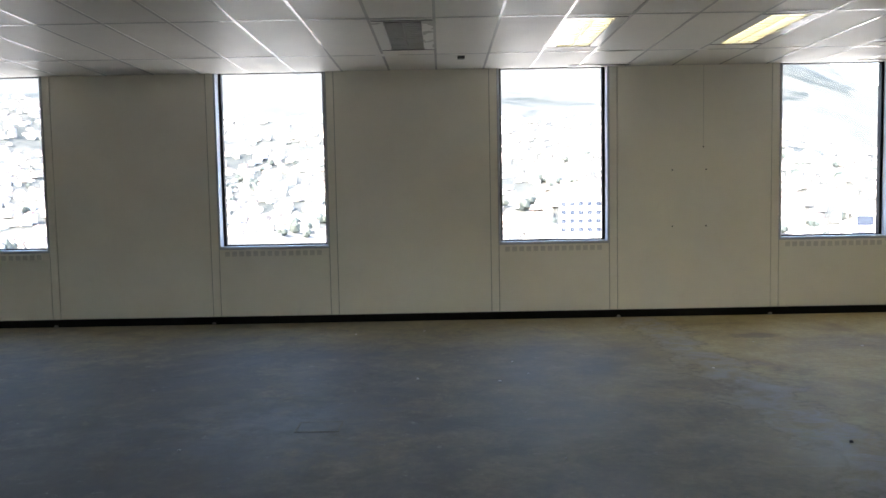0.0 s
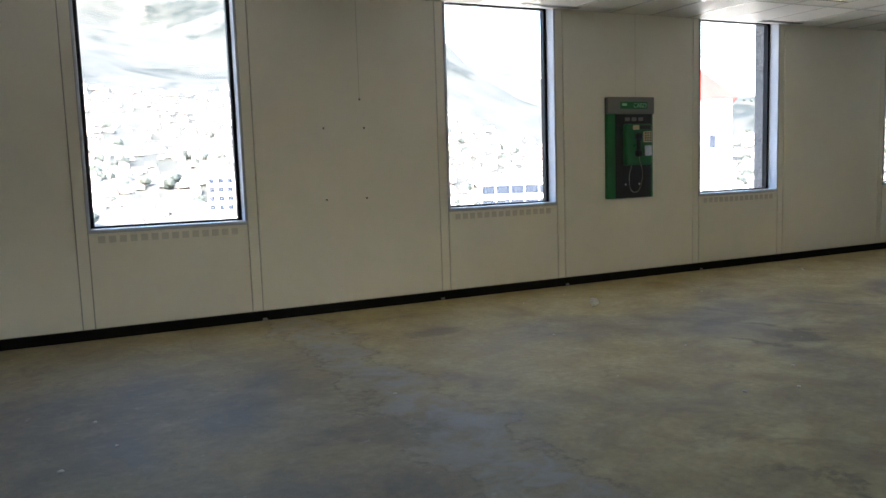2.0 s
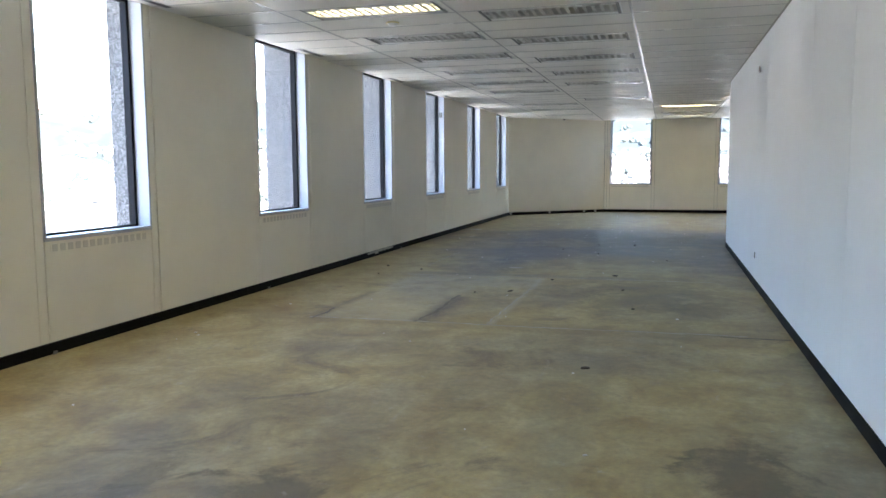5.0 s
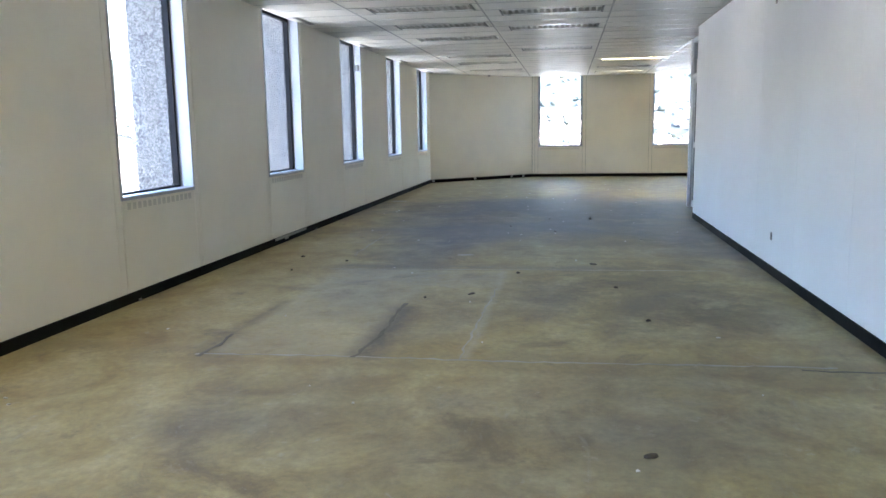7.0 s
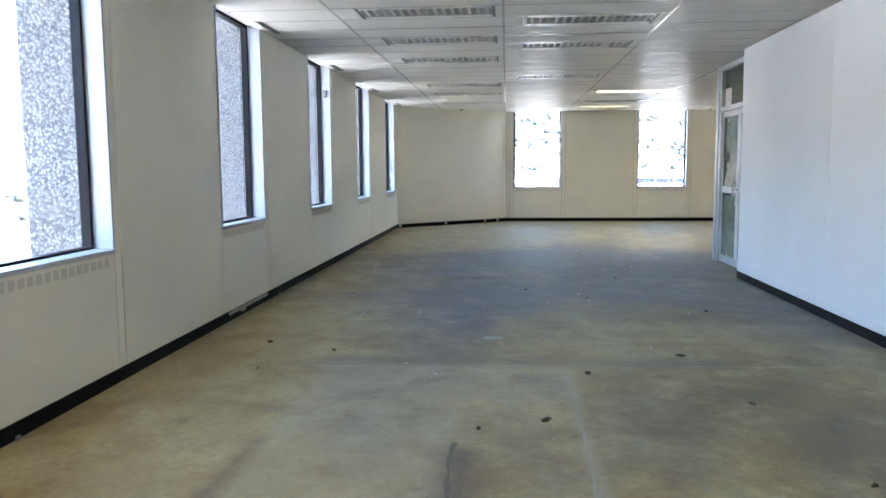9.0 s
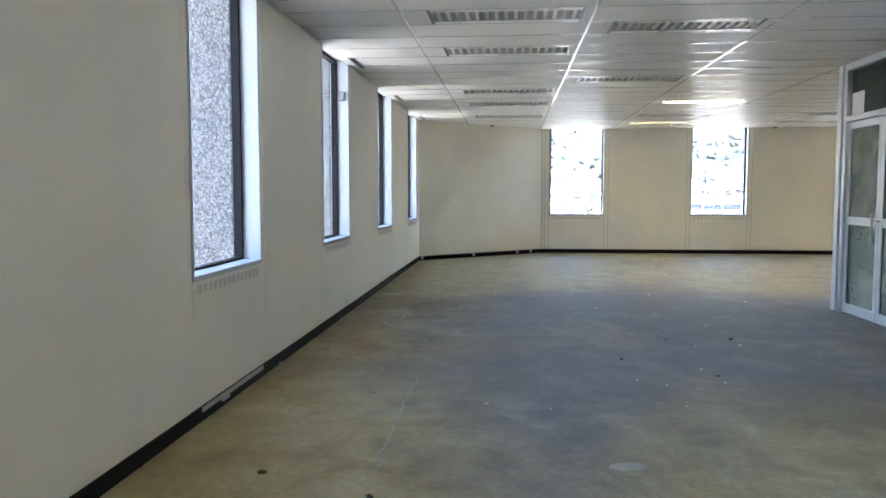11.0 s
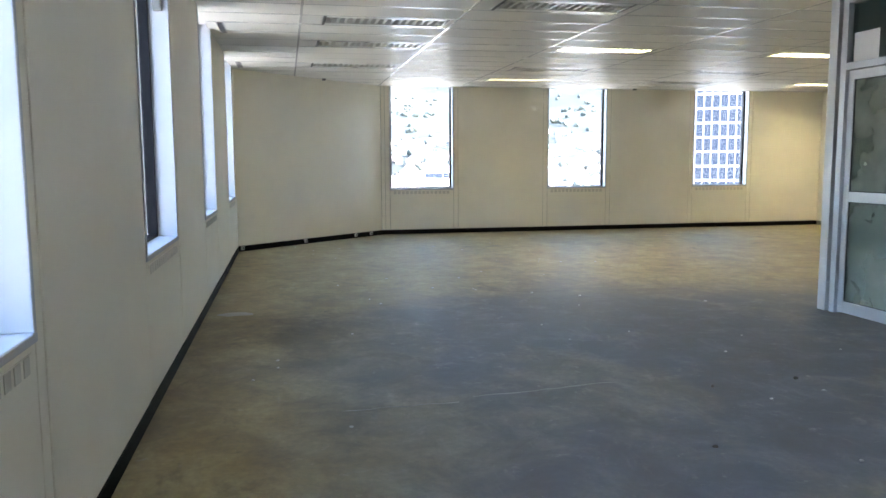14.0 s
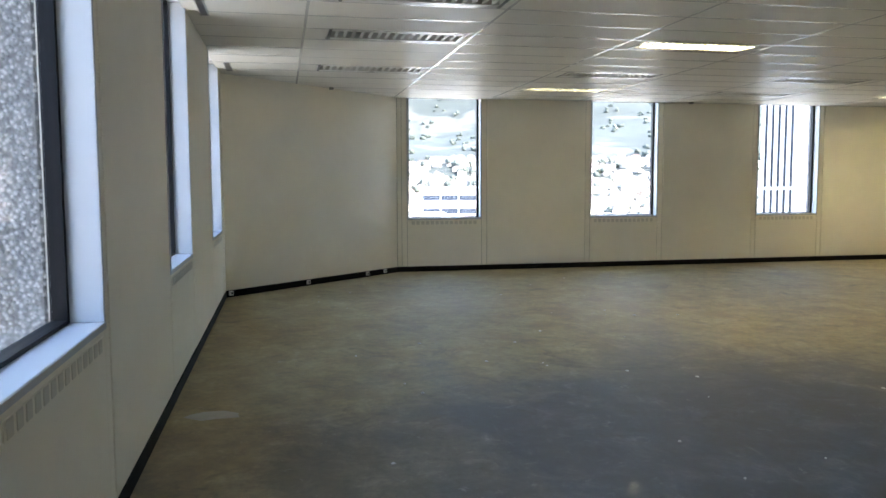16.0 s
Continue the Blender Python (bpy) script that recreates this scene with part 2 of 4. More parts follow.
    for cx, hx, cy, hy, soft, top, tint in ((9.3, 1.03, 6.42, 0.47, 0.05, 0.4, (0.42, 0.39, 0.29)), (10.75, 0.4, 6.1, 0.8, 0.08, 0.35, (0.4, 0.385, 0.33)),
                                            (8.95, 0.68, 5.92, 0.09, 0.07, 0.85, (0.13, 0.115, 0.1)), (9.0, 0.75, 6.93, 0.05, 0.05, 0.6, (0.13, 0.115, 0.1)), (11.3, 0.12, 5.6, 1.4, 0.1, 0.5, (0.16, 0.155, 0.15)),
                                            (9.7, 1.4, 5.32, 0.025, 0.03, 0.5, (0.42, 0.4, 0.33)), (8.15, 0.06, 5.4, 2.2, 0.06, 0.4, (0.2, 0.15, 0.085)),
                                            (13.9, 0.5, 5.6, 2.3, 0.5, 0.35, (0.15, 0.155, 0.17)), (6.2, 1.3, 4.42, 0.16, 0.05, 0.3, (0.19, 0.17, 0.13))):
        ends = band(x, cx, hx, soft, top)
        col = m.mix(m.calc("MULTIPLY", m.calc("MULTIPLY", ends, band(y, cy, hy, soft, 1)), m.level(rub, 0.36, 0.54, 0.35, 1)), col, tint)
    # scraped pale flecks
    scrape = m.noise(7.0, 10, 0.78, pos, 0.2)
    col = m.mix(m.level(scrape, 0.6, 0.7, 0, 0.5), col, (0.46, 0.44, 0.39))
    col = m.mix(m.level(scrape, 0.37, 0.29, 0, 0.5), col, (0.13, 0.11, 0.085))
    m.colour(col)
    m.rough(m.level(mid, 0.3, 0.7, 0.55, 0.85))
    m.bsdf.inputs["Specular IOR Level"].default_value = 0.35
    return m.bump(m.mix(0.5, mid, fine), 0.35, 0.008).mat


FLOOR = concrete_floor()
CRACK = painted("crack_filler", (0.2, 0.18, 0.145), 0.8, 0.3, 30)
PALELINE = painted("pale_slab_joint", (0.4, 0.38, 0.32), 0.7, 0.2, 30)


def aggregate():
    m = Nodes("exposed_aggregate_concrete", rough=0.8)
    pos = m.place()
    v = m.add("ShaderNodeTexVoronoi", Scale=52.0)
    m.link(pos, v.inputs["Vector"])
    cell = m.add("ShaderNodeSeparateColor")
    m.link(v.outputs["Color"], cell.inputs[0])
    stones = m.ramp(cell.outputs[0], [(0.0, (0.09, 0.09, 0.092)), (0.4, (0.18, 0.178, 0.175)), (0.75, (0.3, 0.292, 0.285)), (1.0, (0.52, 0.5, 0.48))])
    gap = m.level(v.outputs["Distance"], 0.35, 0.62, 0, 0.8)
    m.colour(m.mix(gap, stones, (0.075, 0.074, 0.074)))
    return m.bump(m.level(v.outputs["Distance"], 0, 0.6, 1, 0), 0.45, 0.015).mat


AGG = aggregate()


def hillside():
    m = Nodes("hillside_ground", rough=0.95)
    pos = m.place()
    big, mid, fine = m.noise(0.0022, 7, 0.62, pos, 0.8), m.noise(0.011, 8, 0.7, pos), m.noise(0.07, 5, 0.65, pos)
    grass = m.ramp(mid, [(0.3, (0.04, 0.046, 0.044)), (0.5, (0.068, 0.07, 0.063)), (0.75, (0.12, 0.112, 0.095))])
    wood = m.ramp(fine, [(0.3, (0.011, 0.017, 0.018)), (0.7, (0.027, 0.035, 0.031))])
    cover = m.calc("ADD", m.level(big, 0.42, 0.58, -0.55, 0.6), m.level(mid, 0.35, 0.65, -0.3, 0.3))
    # the eastern slopes are wooded, the northern ones dry scrub
    axes = m.add("ShaderNodeSeparateXYZ")
    m.link(pos, axes.inputs[0])
    east = m.level(m.calc("SUBTRACT", axes.outputs[0], m.calc("MULTIPLY", axes.outputs[1], 0.7)), -100, 900, -0.1, 0.9)
    cover = m.calc("ADD", cover, east)
    # unseen valley floor below the building, made pale to bounce daylight indoors
    reach = m.add("ShaderNodeVectorMath")
    reach.operation = "LENGTH"
    m.link(pos, reach.inputs[0])
    town = m.level(reach.outputs["Value"], 500, 900, 1, 0)
    bounce_pale = m.ramp(fine, [(0.3, (0.2, 0.195, 0.18)), (0.7, (0.42, 0.4, 0.37))])
    m.colour(m.mix(town, m.mix(m.level(cover, 0.3, 0.6), grass, wood), bounce_pale))
    return m.mat


HILL = hillside()


def varied(name, stops, rough=0.8):
    """Colour drawn per joined piece."""
    m = Nodes(name, rough=rough)
    g = m.add("ShaderNodeNewGeometry")
    m.colour(m.ramp(g.outputs["Random Per Island"], stops))
    return m.mat


HOUSES = varied("house_walls", [(0.0, (0.6, 0.58, 0.55)), (0.5, (0.5, 0.47, 0.42)), (0.8, (0.4, 0.33, 0.28)), (1.0, (0.6, 0.6, 0.6))])
ROOFS = varied("house_roofs", [(0.0, (0.17, 0.1, 0.08)), (0.4, (0.14, 0.14, 0.145)), (0.7, (0.22, 0.14, 0.11)), (1.0, (0.3, 0.3, 0.3))])
LEAF = varied("tree_foliage", [(0.0, (0.04, 0.051, 0.047)), (0.6, (0.052, 0.064, 0.056)), (1.0, (0.07, 0.08, 0.066))])
REDROOF = painted("red_roof_sheet", (0.5, 0.06, 0.05), 0.5, 0.1, 3, 0)
STUCCO = painted("white_stucco", (0.8, 0.78, 0.75), 0.8, 0.05, 4, 0)
PANEBLUE = Nodes("tinted_facade_glass", (0.03, 0.04, 0.06), 0.2).mat
PRECAST = painted("precast_white", (0.72, 0.72, 0.72), 0.7, 0.05, 3, 0)


# ---- mesh helpers ----
def box(bm, x0, y0, z0, x1, y1, z1, bevel=0.0):
    start = set(bm.verts)
    made = bmesh.ops.create_cube(bm, size=1.0)["verts"]
    for v in made:
        v.co = ((x0 + x1) / 2 + v.co.x * (x1 - x0), (y0 + y1) / 2 + v.co.y * (y1 - y0), (z0 + z1) / 2 + v.co.z * (z1 - z0))
    if bevel:
        edges = {e for v in made for e in v.link_edges}
        bmesh.ops.bevel(bm, geom=list(edges), offset=bevel, segments=1, affect="EDGES")
    return bm


def boxes(*dims, bevel=0.0):
    bm = bmesh.new()
    for d in dims:
        box(bm, *d, bevel=bevel)
    return bm


def cyl(bm, a, b, r, n=12, r2=None):
    a, b = Vector(a), Vector(b)
    m = Matrix.Translation((a + b) / 2) @ (b - a).to_track_quat("Z", "Y").to_matrix().to_4x4()
    bmesh.ops.create_cone(bm, cap_ends=True, segments=n, radius1=r, radius2=r if r2 is None else r2, depth=(b - a).length, matrix=m)
    return bm


def mesh_of(name, bm, material):
    me = bpy.data.meshes.new(name)
    bm.to_mesh(me)
    bm.free()
    me.materials.append(material)
    return me


def part(name, bm, material, parent=None, label=""):
    ob = new(name, mesh_of(name, bm, material))
    if parent:
        ob.parent = parent
    return tagged(ob, label) if label else ob


def shared(name, me, parent, at=(0, 0, 0), rz=0):
    ob = new(name, me)
    ob.parent = parent
    ob.location, ob.rotation_euler = at, (0, 0, rz)
    return ob


def thing(name, at, label, category, group="", kind="", rz=0):
    ob = new(name)
    ob.empty_display_size = 0.1
    ob.location, ob.rotation_euler = at, (0, 0, rz)
    return tagged(ob, label, category, group, kind)


def structure(name, bm, material, label, category):
    return tagged(part(name, bm, material), label, category, "", "structure")


# ---- plan ----
NORTH, EAST = 8.115, 25.29          # inner faces of the two window walls
CEIL, TOP = 2.67, 3.0               # ceiling tiles, slab above
SILL, HEAD = 0.835, 2.71
WIDE, PITCH = 1.185, 3.0            # window opening and bay
REVEAL = 0.15                       # from the wall's face to the glass
SKIRT = 0.085
WEST, SOUTH = -8.0, -4.0
FARSOUTH = -3.27
CUT_A, CUT_B = Vector((23.08, NORTH)), Vector((EAST, 5.70))
PARTY, PART0, PART1 = 2.98, 3.0, 15.45
DOORY, DOOREND = 2.78, 17.27
NORTH_WINDOWS = [0.475 + PITCH * k for k in range(-2, 8)]
EAST_WINDOWS = [5.545 - PITCH * k for k in range(3)]


def window_wall(name, length, openings, label, ends=(0.0, 0.0)):
    """A wall along local x with its room side at local y = 0 facing -y: core with real openings, wall panels, joint strips and skirting."""
    core = bmesh.new()
    edges = [0.0]
    for a in openings:
        edges += [a, a + WIDE]
    edges.append(length)
    for a, b in zip(edges[::2], edges[1::2]):
        box(core, a, 0.016, 0, b, 0.2, TOP)
    for a in openings:
        box(core, a, 0.016, 0, a + WIDE, 0.2, SILL - 0.03)
        box(core, a, 0.016, HEAD + 0.03, a + WIDE, 0.2, TOP)
    wall = structure(name, core, GROOVE, label, "wall")
    z0 = SKIRT
    gap = 0.004
    sk = part("baseboard", boxes((ends[0], -0.004, 0, length - ends[1], 0.015, SKIRT - 0.006)), BLACK, wall, "black vinyl skirting")
    cuts = [0.0]
    for a in openings:
        cuts += [a - 0.085, a + WIDE + 0.085]
    cuts.append(length)
    for a, b in zip(cuts[::2], cuts[1::2]):
        if b - a > 0.05:
            part("panel", boxes((a + gap, 0, z0, b - gap, 0.015, CEIL + 0.1), bevel=0.003), WALL, wall)
    for a in openings:
        for s in (a - 0.085, a + WIDE):
            part("joint_strip", boxes((s + gap, 0.003, z0, s + 0.085 - gap, 0.015, CEIL + 0.1), bevel=0.002), WALL, wall)
        part("sill_panel", boxes((a + gap, 0.002, z0, a + WIDE - gap, 0.015, SILL - 0.012), bevel=0.003), WALL, wall)
    return wall


slat_mesh = mesh_of("slat", boxes((0, -0.003, -0.026, 0.05, 0.0, 0.026), bevel=0.002), SLOT)


def window(name, m, fin_material=AGG):
    """An opening's lining, sill, dark frame and pane; local x along the wall, y outwards."""
    w = thing(name, (0, 0, 0), "tall fixed window with dark frame and white reveal", "window", kind="structure")
    w.matrix_world = m
    d, t = REVEAL, 0.022
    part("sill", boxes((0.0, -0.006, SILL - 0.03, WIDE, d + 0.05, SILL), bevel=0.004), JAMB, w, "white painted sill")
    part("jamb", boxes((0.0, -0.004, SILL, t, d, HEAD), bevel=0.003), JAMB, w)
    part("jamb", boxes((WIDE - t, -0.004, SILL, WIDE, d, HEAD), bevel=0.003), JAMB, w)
    part("head", boxes((0.0, 0.0, HEAD, WIDE, d + 0.05, HEAD + 0.03)), WHITE, w)
    f = part("window_frame", boxes((t, d - 0.03, SILL, t + 0.03, d + 0.03, HEAD), (WIDE - t - 0.03, d - 0.03, SILL, WIDE - t, d + 0.03, HEAD),
             (t + 0.03, d - 0.03, SILL, WIDE - t - 0.03, d + 0.03, SILL + 0.016), (t + 0.03, d - 0.03, HEAD - 0.03, WIDE - t - 0.03, d + 0.03, HEAD)), DARK, w, "dark anodised frame")
    p = part("pane", boxes((t + 0.02, d - 0.004, SILL + 0.01, WIDE - t - 0.02, d + 0.004, HEAD - 0.02)), GLASS, w)
    p.visible_shadow = False
    g = part("vent_grille", boxes((0.05, -0.0035, SILL - 0.105, WIDE - 0.05, 0.0015, SILL - 0.05), bevel=0.001), WALL, w)
    for i in range(14):
        shared("slat", slat_mesh, w, (0.066 + i * 0.0757, -0.0036, SILL - 0.0775))
    return w


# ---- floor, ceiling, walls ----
structure("floor", boxes((WEST - 0.3, SOUTH - 0.3, -0.3, EAST + 0.3, NORTH + 0.3, 0.0)), FLOOR, "bare stained concrete office floor with residue and painted-in light", "floor")
structure("ceiling_slab", boxes((WEST - 0.3, SOUTH - 0.3, TOP, EAST + 0.5, NORTH + 0.6, TOP + 0.4)), PRECAST, "concrete slab above the suspended ceiling", "ceiling")

X0 = WEST - 0.02
w_north = window_wall("wall_north", CUT_A.x - X0, [a - X0 for a in NORTH_WINDOWS], "cream panelled window wall with black skirting")
w_north.location = (X0, NORTH, 0)
w_east = window_wall("wall_east", 5.70 - FARSOUTH + 0.02, [5.70 - a for a in EAST_WINDOWS], "cream panelled end wall with black skirting")
w_east.matrix_world = pose(EAST, 5.70, 0, 0, 0, -90)
length = (CUT_B - CUT_A).length
w_cut = window_wall("wall_corner", length, [], "cream splayed corner wall with black skirting")
w_cut.matrix_world = pose(CUT_A.x, CUT_A.y, 0, 0, 0, math.degrees(math.atan2(CUT_B.y - CUT_A.y, CUT_B.x - CUT_A.x)))
for i, a in enumerate(NORTH_WINDOWS):
    window("window_%d" % (i + 1), pose(a, NORTH, 0))
for i, a in enumerate(EAST_WINDOWS):
    window("window_%d" % (i + 11), pose(EAST, a, 0, 0, 0, -90))

# hidden fillers added to stop sky showing through the corner gaps
structure("wall_gap_filler_1", boxes((EAST + 0.03, 5.63, 0, EAST + 0.26, 5.98, TOP)), AGG, "unseen filler blocking sky at the splayed wall's corner gap", "wall")
structure("wall_gap_filler_2", boxes((22.98, NORTH + 0.03, 0, 23.35, NORTH + 0.26, TOP)), AGG, "unseen filler blocking sky at the splayed wall's corner gap", "wall")
# plain walls that close the place
w_west = window_wall("wall_west", NORTH - SOUTH + 0.1, [], "cream panelled side wall with black skirting")
w_west.matrix_world = pose(WEST, SOUTH, 0, 0, 0, 90)
# out of view; its two windows are added to brighten the north wall
w_south = window_wall("wall_south", PART0 + 0.15 - WEST, [1.4, 4.4], "unseen cream wall behind the start with windows added for light")
w_south.matrix_world = pose(PART0 + 0.15, SOUTH, 0, 0, 0, 180)
for i, d in enumerate((1.4, 4.4)):
    window("window_%d" % (i + 14), pose(PART0 + 0.15 - d, SOUTH, 0, 0, 0, 180))
structure("wall_core_west", boxes((PART0, SOUTH, 0, PART0 + 0.15, PARTY - 0.16, TOP)), PART, "plain painted core wall", "wall")
structure("wall_core_east", boxes((DOOREND - 0.1, FARSOUTH, 0, DOOREND, DOORY - 0.06, TOP)), PART, "plain painted core wall", "wall")
ws = structure("wall_far_south", boxes((DOOREND - 0.1, FARSOUTH - 0.2, 0, EAST + 0.2, FARSOUTH, TOP)), WALL, "cream painted side wall with grey skirting", "wall")
part("baseboard", boxes((DOOREND, FARSOUTH, 0, EAST - 0.02, FARSOUTH + 0.012, 0.08)), GREY, ws, "grey skirting")
structure("wall_core_south", boxes((PART0, SOUTH - 0.2, 0, DOOREND, SOUTH, TOP), (DOOREND - 0.1, SOUTH, 0, DOOREND, FARSOUTH - 0.2, TOP)), PART, "plain painted core wall", "wall")
structure("wall_room_back", boxes((12.0, -0.6, 0, DOOREND - 0.1, -0.45, TOP)), WALL, "plain wall of the room behind the glazed doors", "wall")
structure("wall_room_side", boxes((12.0, -0.45, 0, 12.15, PARTY - 0.16, TOP)), WALL, "plain wall of the room behind the glazed doors", "wall")

core = boxes((PART0, PARTY - 0.15, 0, PART1 - 0.004, PARTY - 0.013, TOP))
partition = structure("wall_partition", core, GROOVE, "pale painted partition of wide boards with black skirting", "wall")
xs = [PART0 + i * (PART1 - PART0) / 10 for i in range(11)]
for a, b in zip(xs, xs[1:]):
    part("panel", boxes((a + 0.0012, PARTY - 0.012, SKIRT, b - 0.0012, PARTY, CEIL + 0.05), bevel=0.001), PART, partition)
part("panel", boxes((PART1 - 0.003, PARTY - 0.15, SKIRT, PART1 + 0.004, PARTY - 0.001, CEIL + 0.05)), PART, partition)
part("baseboard", boxes((PART0, PARTY - 0.012, 0, PART1 + 0.004, PARTY + 0.003, SKIRT - 0.004)), BLACK, partition, "black vinyl skirting")

# ---- suspended ceiling: long tiles 0.497 x 1.48 m on tees ----
TX, TX0, TY = 0.497, -0.66, 1.48
rows_y = [NORTH + 0.02, 7.22] + [7.22 - TY * k for k in range(1, 9)]
LAMPS = {}
for row, y in (("A", 6.41), ("B", 4.95), ("C", 3.5), ("E", 0.6), ("F", -2.29)):
    LAMPS[row] = y
A_LIT = {1, 2, 3, 4, 5, 6}
lamp_places = [("A", -0.41 + 3 * TX * k, 1 if k in A_LIT else 0) for k in (0, 1, 2, 3, 4, 5, 6, 7, 8, 9, 10, 11, 13, 14)]
lamp_places.append(("A", -0.41 + TX * 46, 0))
lamp_places += [("B", -0.41 + TX * (3 * k + 1), 0) for k in (5, 6, 7, 8, 9, 10, 12)]
lamp_places += [("C", -0.41 + TX * 42, 2), ("C", -0.41 + TX * 46, 0), ("C", -0.41 + TX * 49, 1)]
lamp_places += [("E", -0.41 + TX * 42, 2), ("E", -0.41 + TX * 46, 0), ("E", -0.41 + TX * 49, 0)]
lamp_places += [("F", -0.41 + TX * 49, 2)]
taken = {(round((x + 0.41) / TX), row) for row, x, lit in lamp_places}
row_name = {1: "A", 2: "B", 3: "C", 5: "E", 7: "F"}

rng = random.Random(4)
verts, faces = [], []


def slab(x0, y0, z0, x1, y1, z1, tilt=0.0):
    """One ceiling tile with chamfered lower edges."""
    c, n = 0.004, len(verts)
    verts.extend([(x0 + c, y0 + c, z0), (x1 - c, y0 + c, z0 + tilt), (x1 - c, y1 - c, z0 + tilt), (x0 + c, y1 - c, z0),
                  (x0, y0, z0 + c), (x1, y0, z0 + c + tilt), (x1, y1, z0 + c + tilt), (x0, y1, z0 + c),
                  (x0, y0, z1), (x1, y0, z1), (x1, y1, z1), (x0, y1, z1)])
    for f in ((0, 3, 2, 1), (0, 1, 5, 4), (1, 2, 6, 5), (2, 3, 7, 6), (3, 0, 4, 7), (4, 5, 9, 8), (5, 6, 10, 9), (6, 7, 11, 10), (7, 4, 8, 11), (8, 9, 10, 11)):
        faces.append(tuple(n + i for i in f))


k0, k1 = int((WEST - TX0) / TX) - 1, int((EAST - TX0) / TX) + 1
for j, (ya, yb) in enumerate(zip(rows_y, rows_y[1:])):
    for k in range(k0, k1 + 1):
        xa, xb = max(TX0 + k * TX, WEST - 0.01), min(TX0 + (k + 1) * TX, EAST + 0.01)
        if xb - xa < 0.05:
            continue
        sag = rng.choice((0, 0, 0, 0.001, -0.001, 0.002, -0.003))
        lift = rng.uniform(-0.0015, 0.0015)
        lo, hi = yb, ya
        z = CEIL + lift
        if (k, row_name.get(j)) in taken:
            # blank ends beside the lamp
            mid = LAMPS[row_name[j]]
            slab(xa + 0.002, lo + 0.002, z, xb - 0.002, mid - 0.612, CEIL + 0.016)
            slab(xa + 0.002, mid + 0.612, z, xb - 0.002, hi - 0.002, CEIL + 0.016)
        else:
            slab(xa + 0.002, lo + 0.002, z, xb - 0.002, hi - 0.002, CEIL + 0.016, sag)
me = bpy.data.meshes.new("ceiling")
me.from_pydata(verts, [], faces)
bm = bmesh.new()
bm.from_mesh(me)
along = (CUT_B - CUT_A).normalized()
out = Vector((-along.y, along.x, 0))
bmesh.ops.bisect_plane(bm, geom=bm.verts[:] + bm.edges[:] + bm.faces[:], plane_co=Vector((CUT_A.x, CUT_A.y, 0)) + out * 0.012, plane_no=out, clear_outer=True)
bm.to_mesh(me)
bm.free()
me.materials.append(TILE)
ceiling = tagged(new("ceiling", me), "suspended ceiling of long white metal tiles", "ceiling", "", "structure")
for y in rows_y[1:]:
    limit = EAST if y < CUT_B.y else CUT_A.x + (CUT_A.y - y) / (CUT_A.y - CUT_B.y) * (CUT_B.x - CUT_A.x)
    part("tee", boxes((WEST, y - 0.011, CEIL - 0.004, limit - 0.004, y + 0.011, CEIL + 0.0), bevel=0.001), TEE, ceiling)
cross = bmesh.new()
for k in range(k0 + 1, k1 + 1):
    x = TX0 + k * TX
    if x > EAST - 0.02:
        continue
    y1 = NORTH if x < CUT_A.x else CUT_A.y - (x - CUT_A.x) / (CUT_B.x - CUT_A.x) * (CUT_A.y - CUT_B.y)
    for ya, yb in zip(rows_y, rows_y[1:]):
        hi = min(ya, y1) - 0.012
        if hi - yb > 0.05:
            box(cross, x - 0.011, yb + 0.012, CEIL - 0.0035, x + 0.011, hi, CEIL + 0.002)
part("cross_tees", cross, TEE, ceiling)["kind"] = "stuff"
part("backing", boxes((WEST, SOUTH, CEIL + 0.12, EAST, NORTH, CEIL + 0.14)), GROOVE, ceiling)
# wall angle along the partition and window walls
for a, b in (((PART0, PARTY), (PART1, PARTY)),):
    part("wall_angle", boxes((a[0], a[1] + 0.0005, CEIL - 0.012, b[0], a[1] + 0.016, CEIL - 0.004)), GROOVE, ceiling)
# linear air slots over the windows
slot_mesh = mesh_of("air_slot", boxes((0, 0, -0.006, 0.62, 0.05, -0.001), bevel=0.001), PLASTIC)
for a in NORTH_WINDOWS[2:]:
    v = thing("air_diffuser", (a + 0.75, NORTH - 0.15, CEIL - 0.003), "narrow black linear air slot in the ceiling by a window", "air vent", "ceiling air slots")
    shared("slot", slot_mesh, v)
    part("rim", boxes((-0.012, -0.012, -0.004, 0.632, 0.0, 0), (-0.012, 0.05, -0.004, 0.632, 0.062, 0), (-0.012, 0.0, -0.004, 0.0, 0.05, 0), (0.62, 0, -0.004, 0.632, 0.05, 0)), TEE, v)


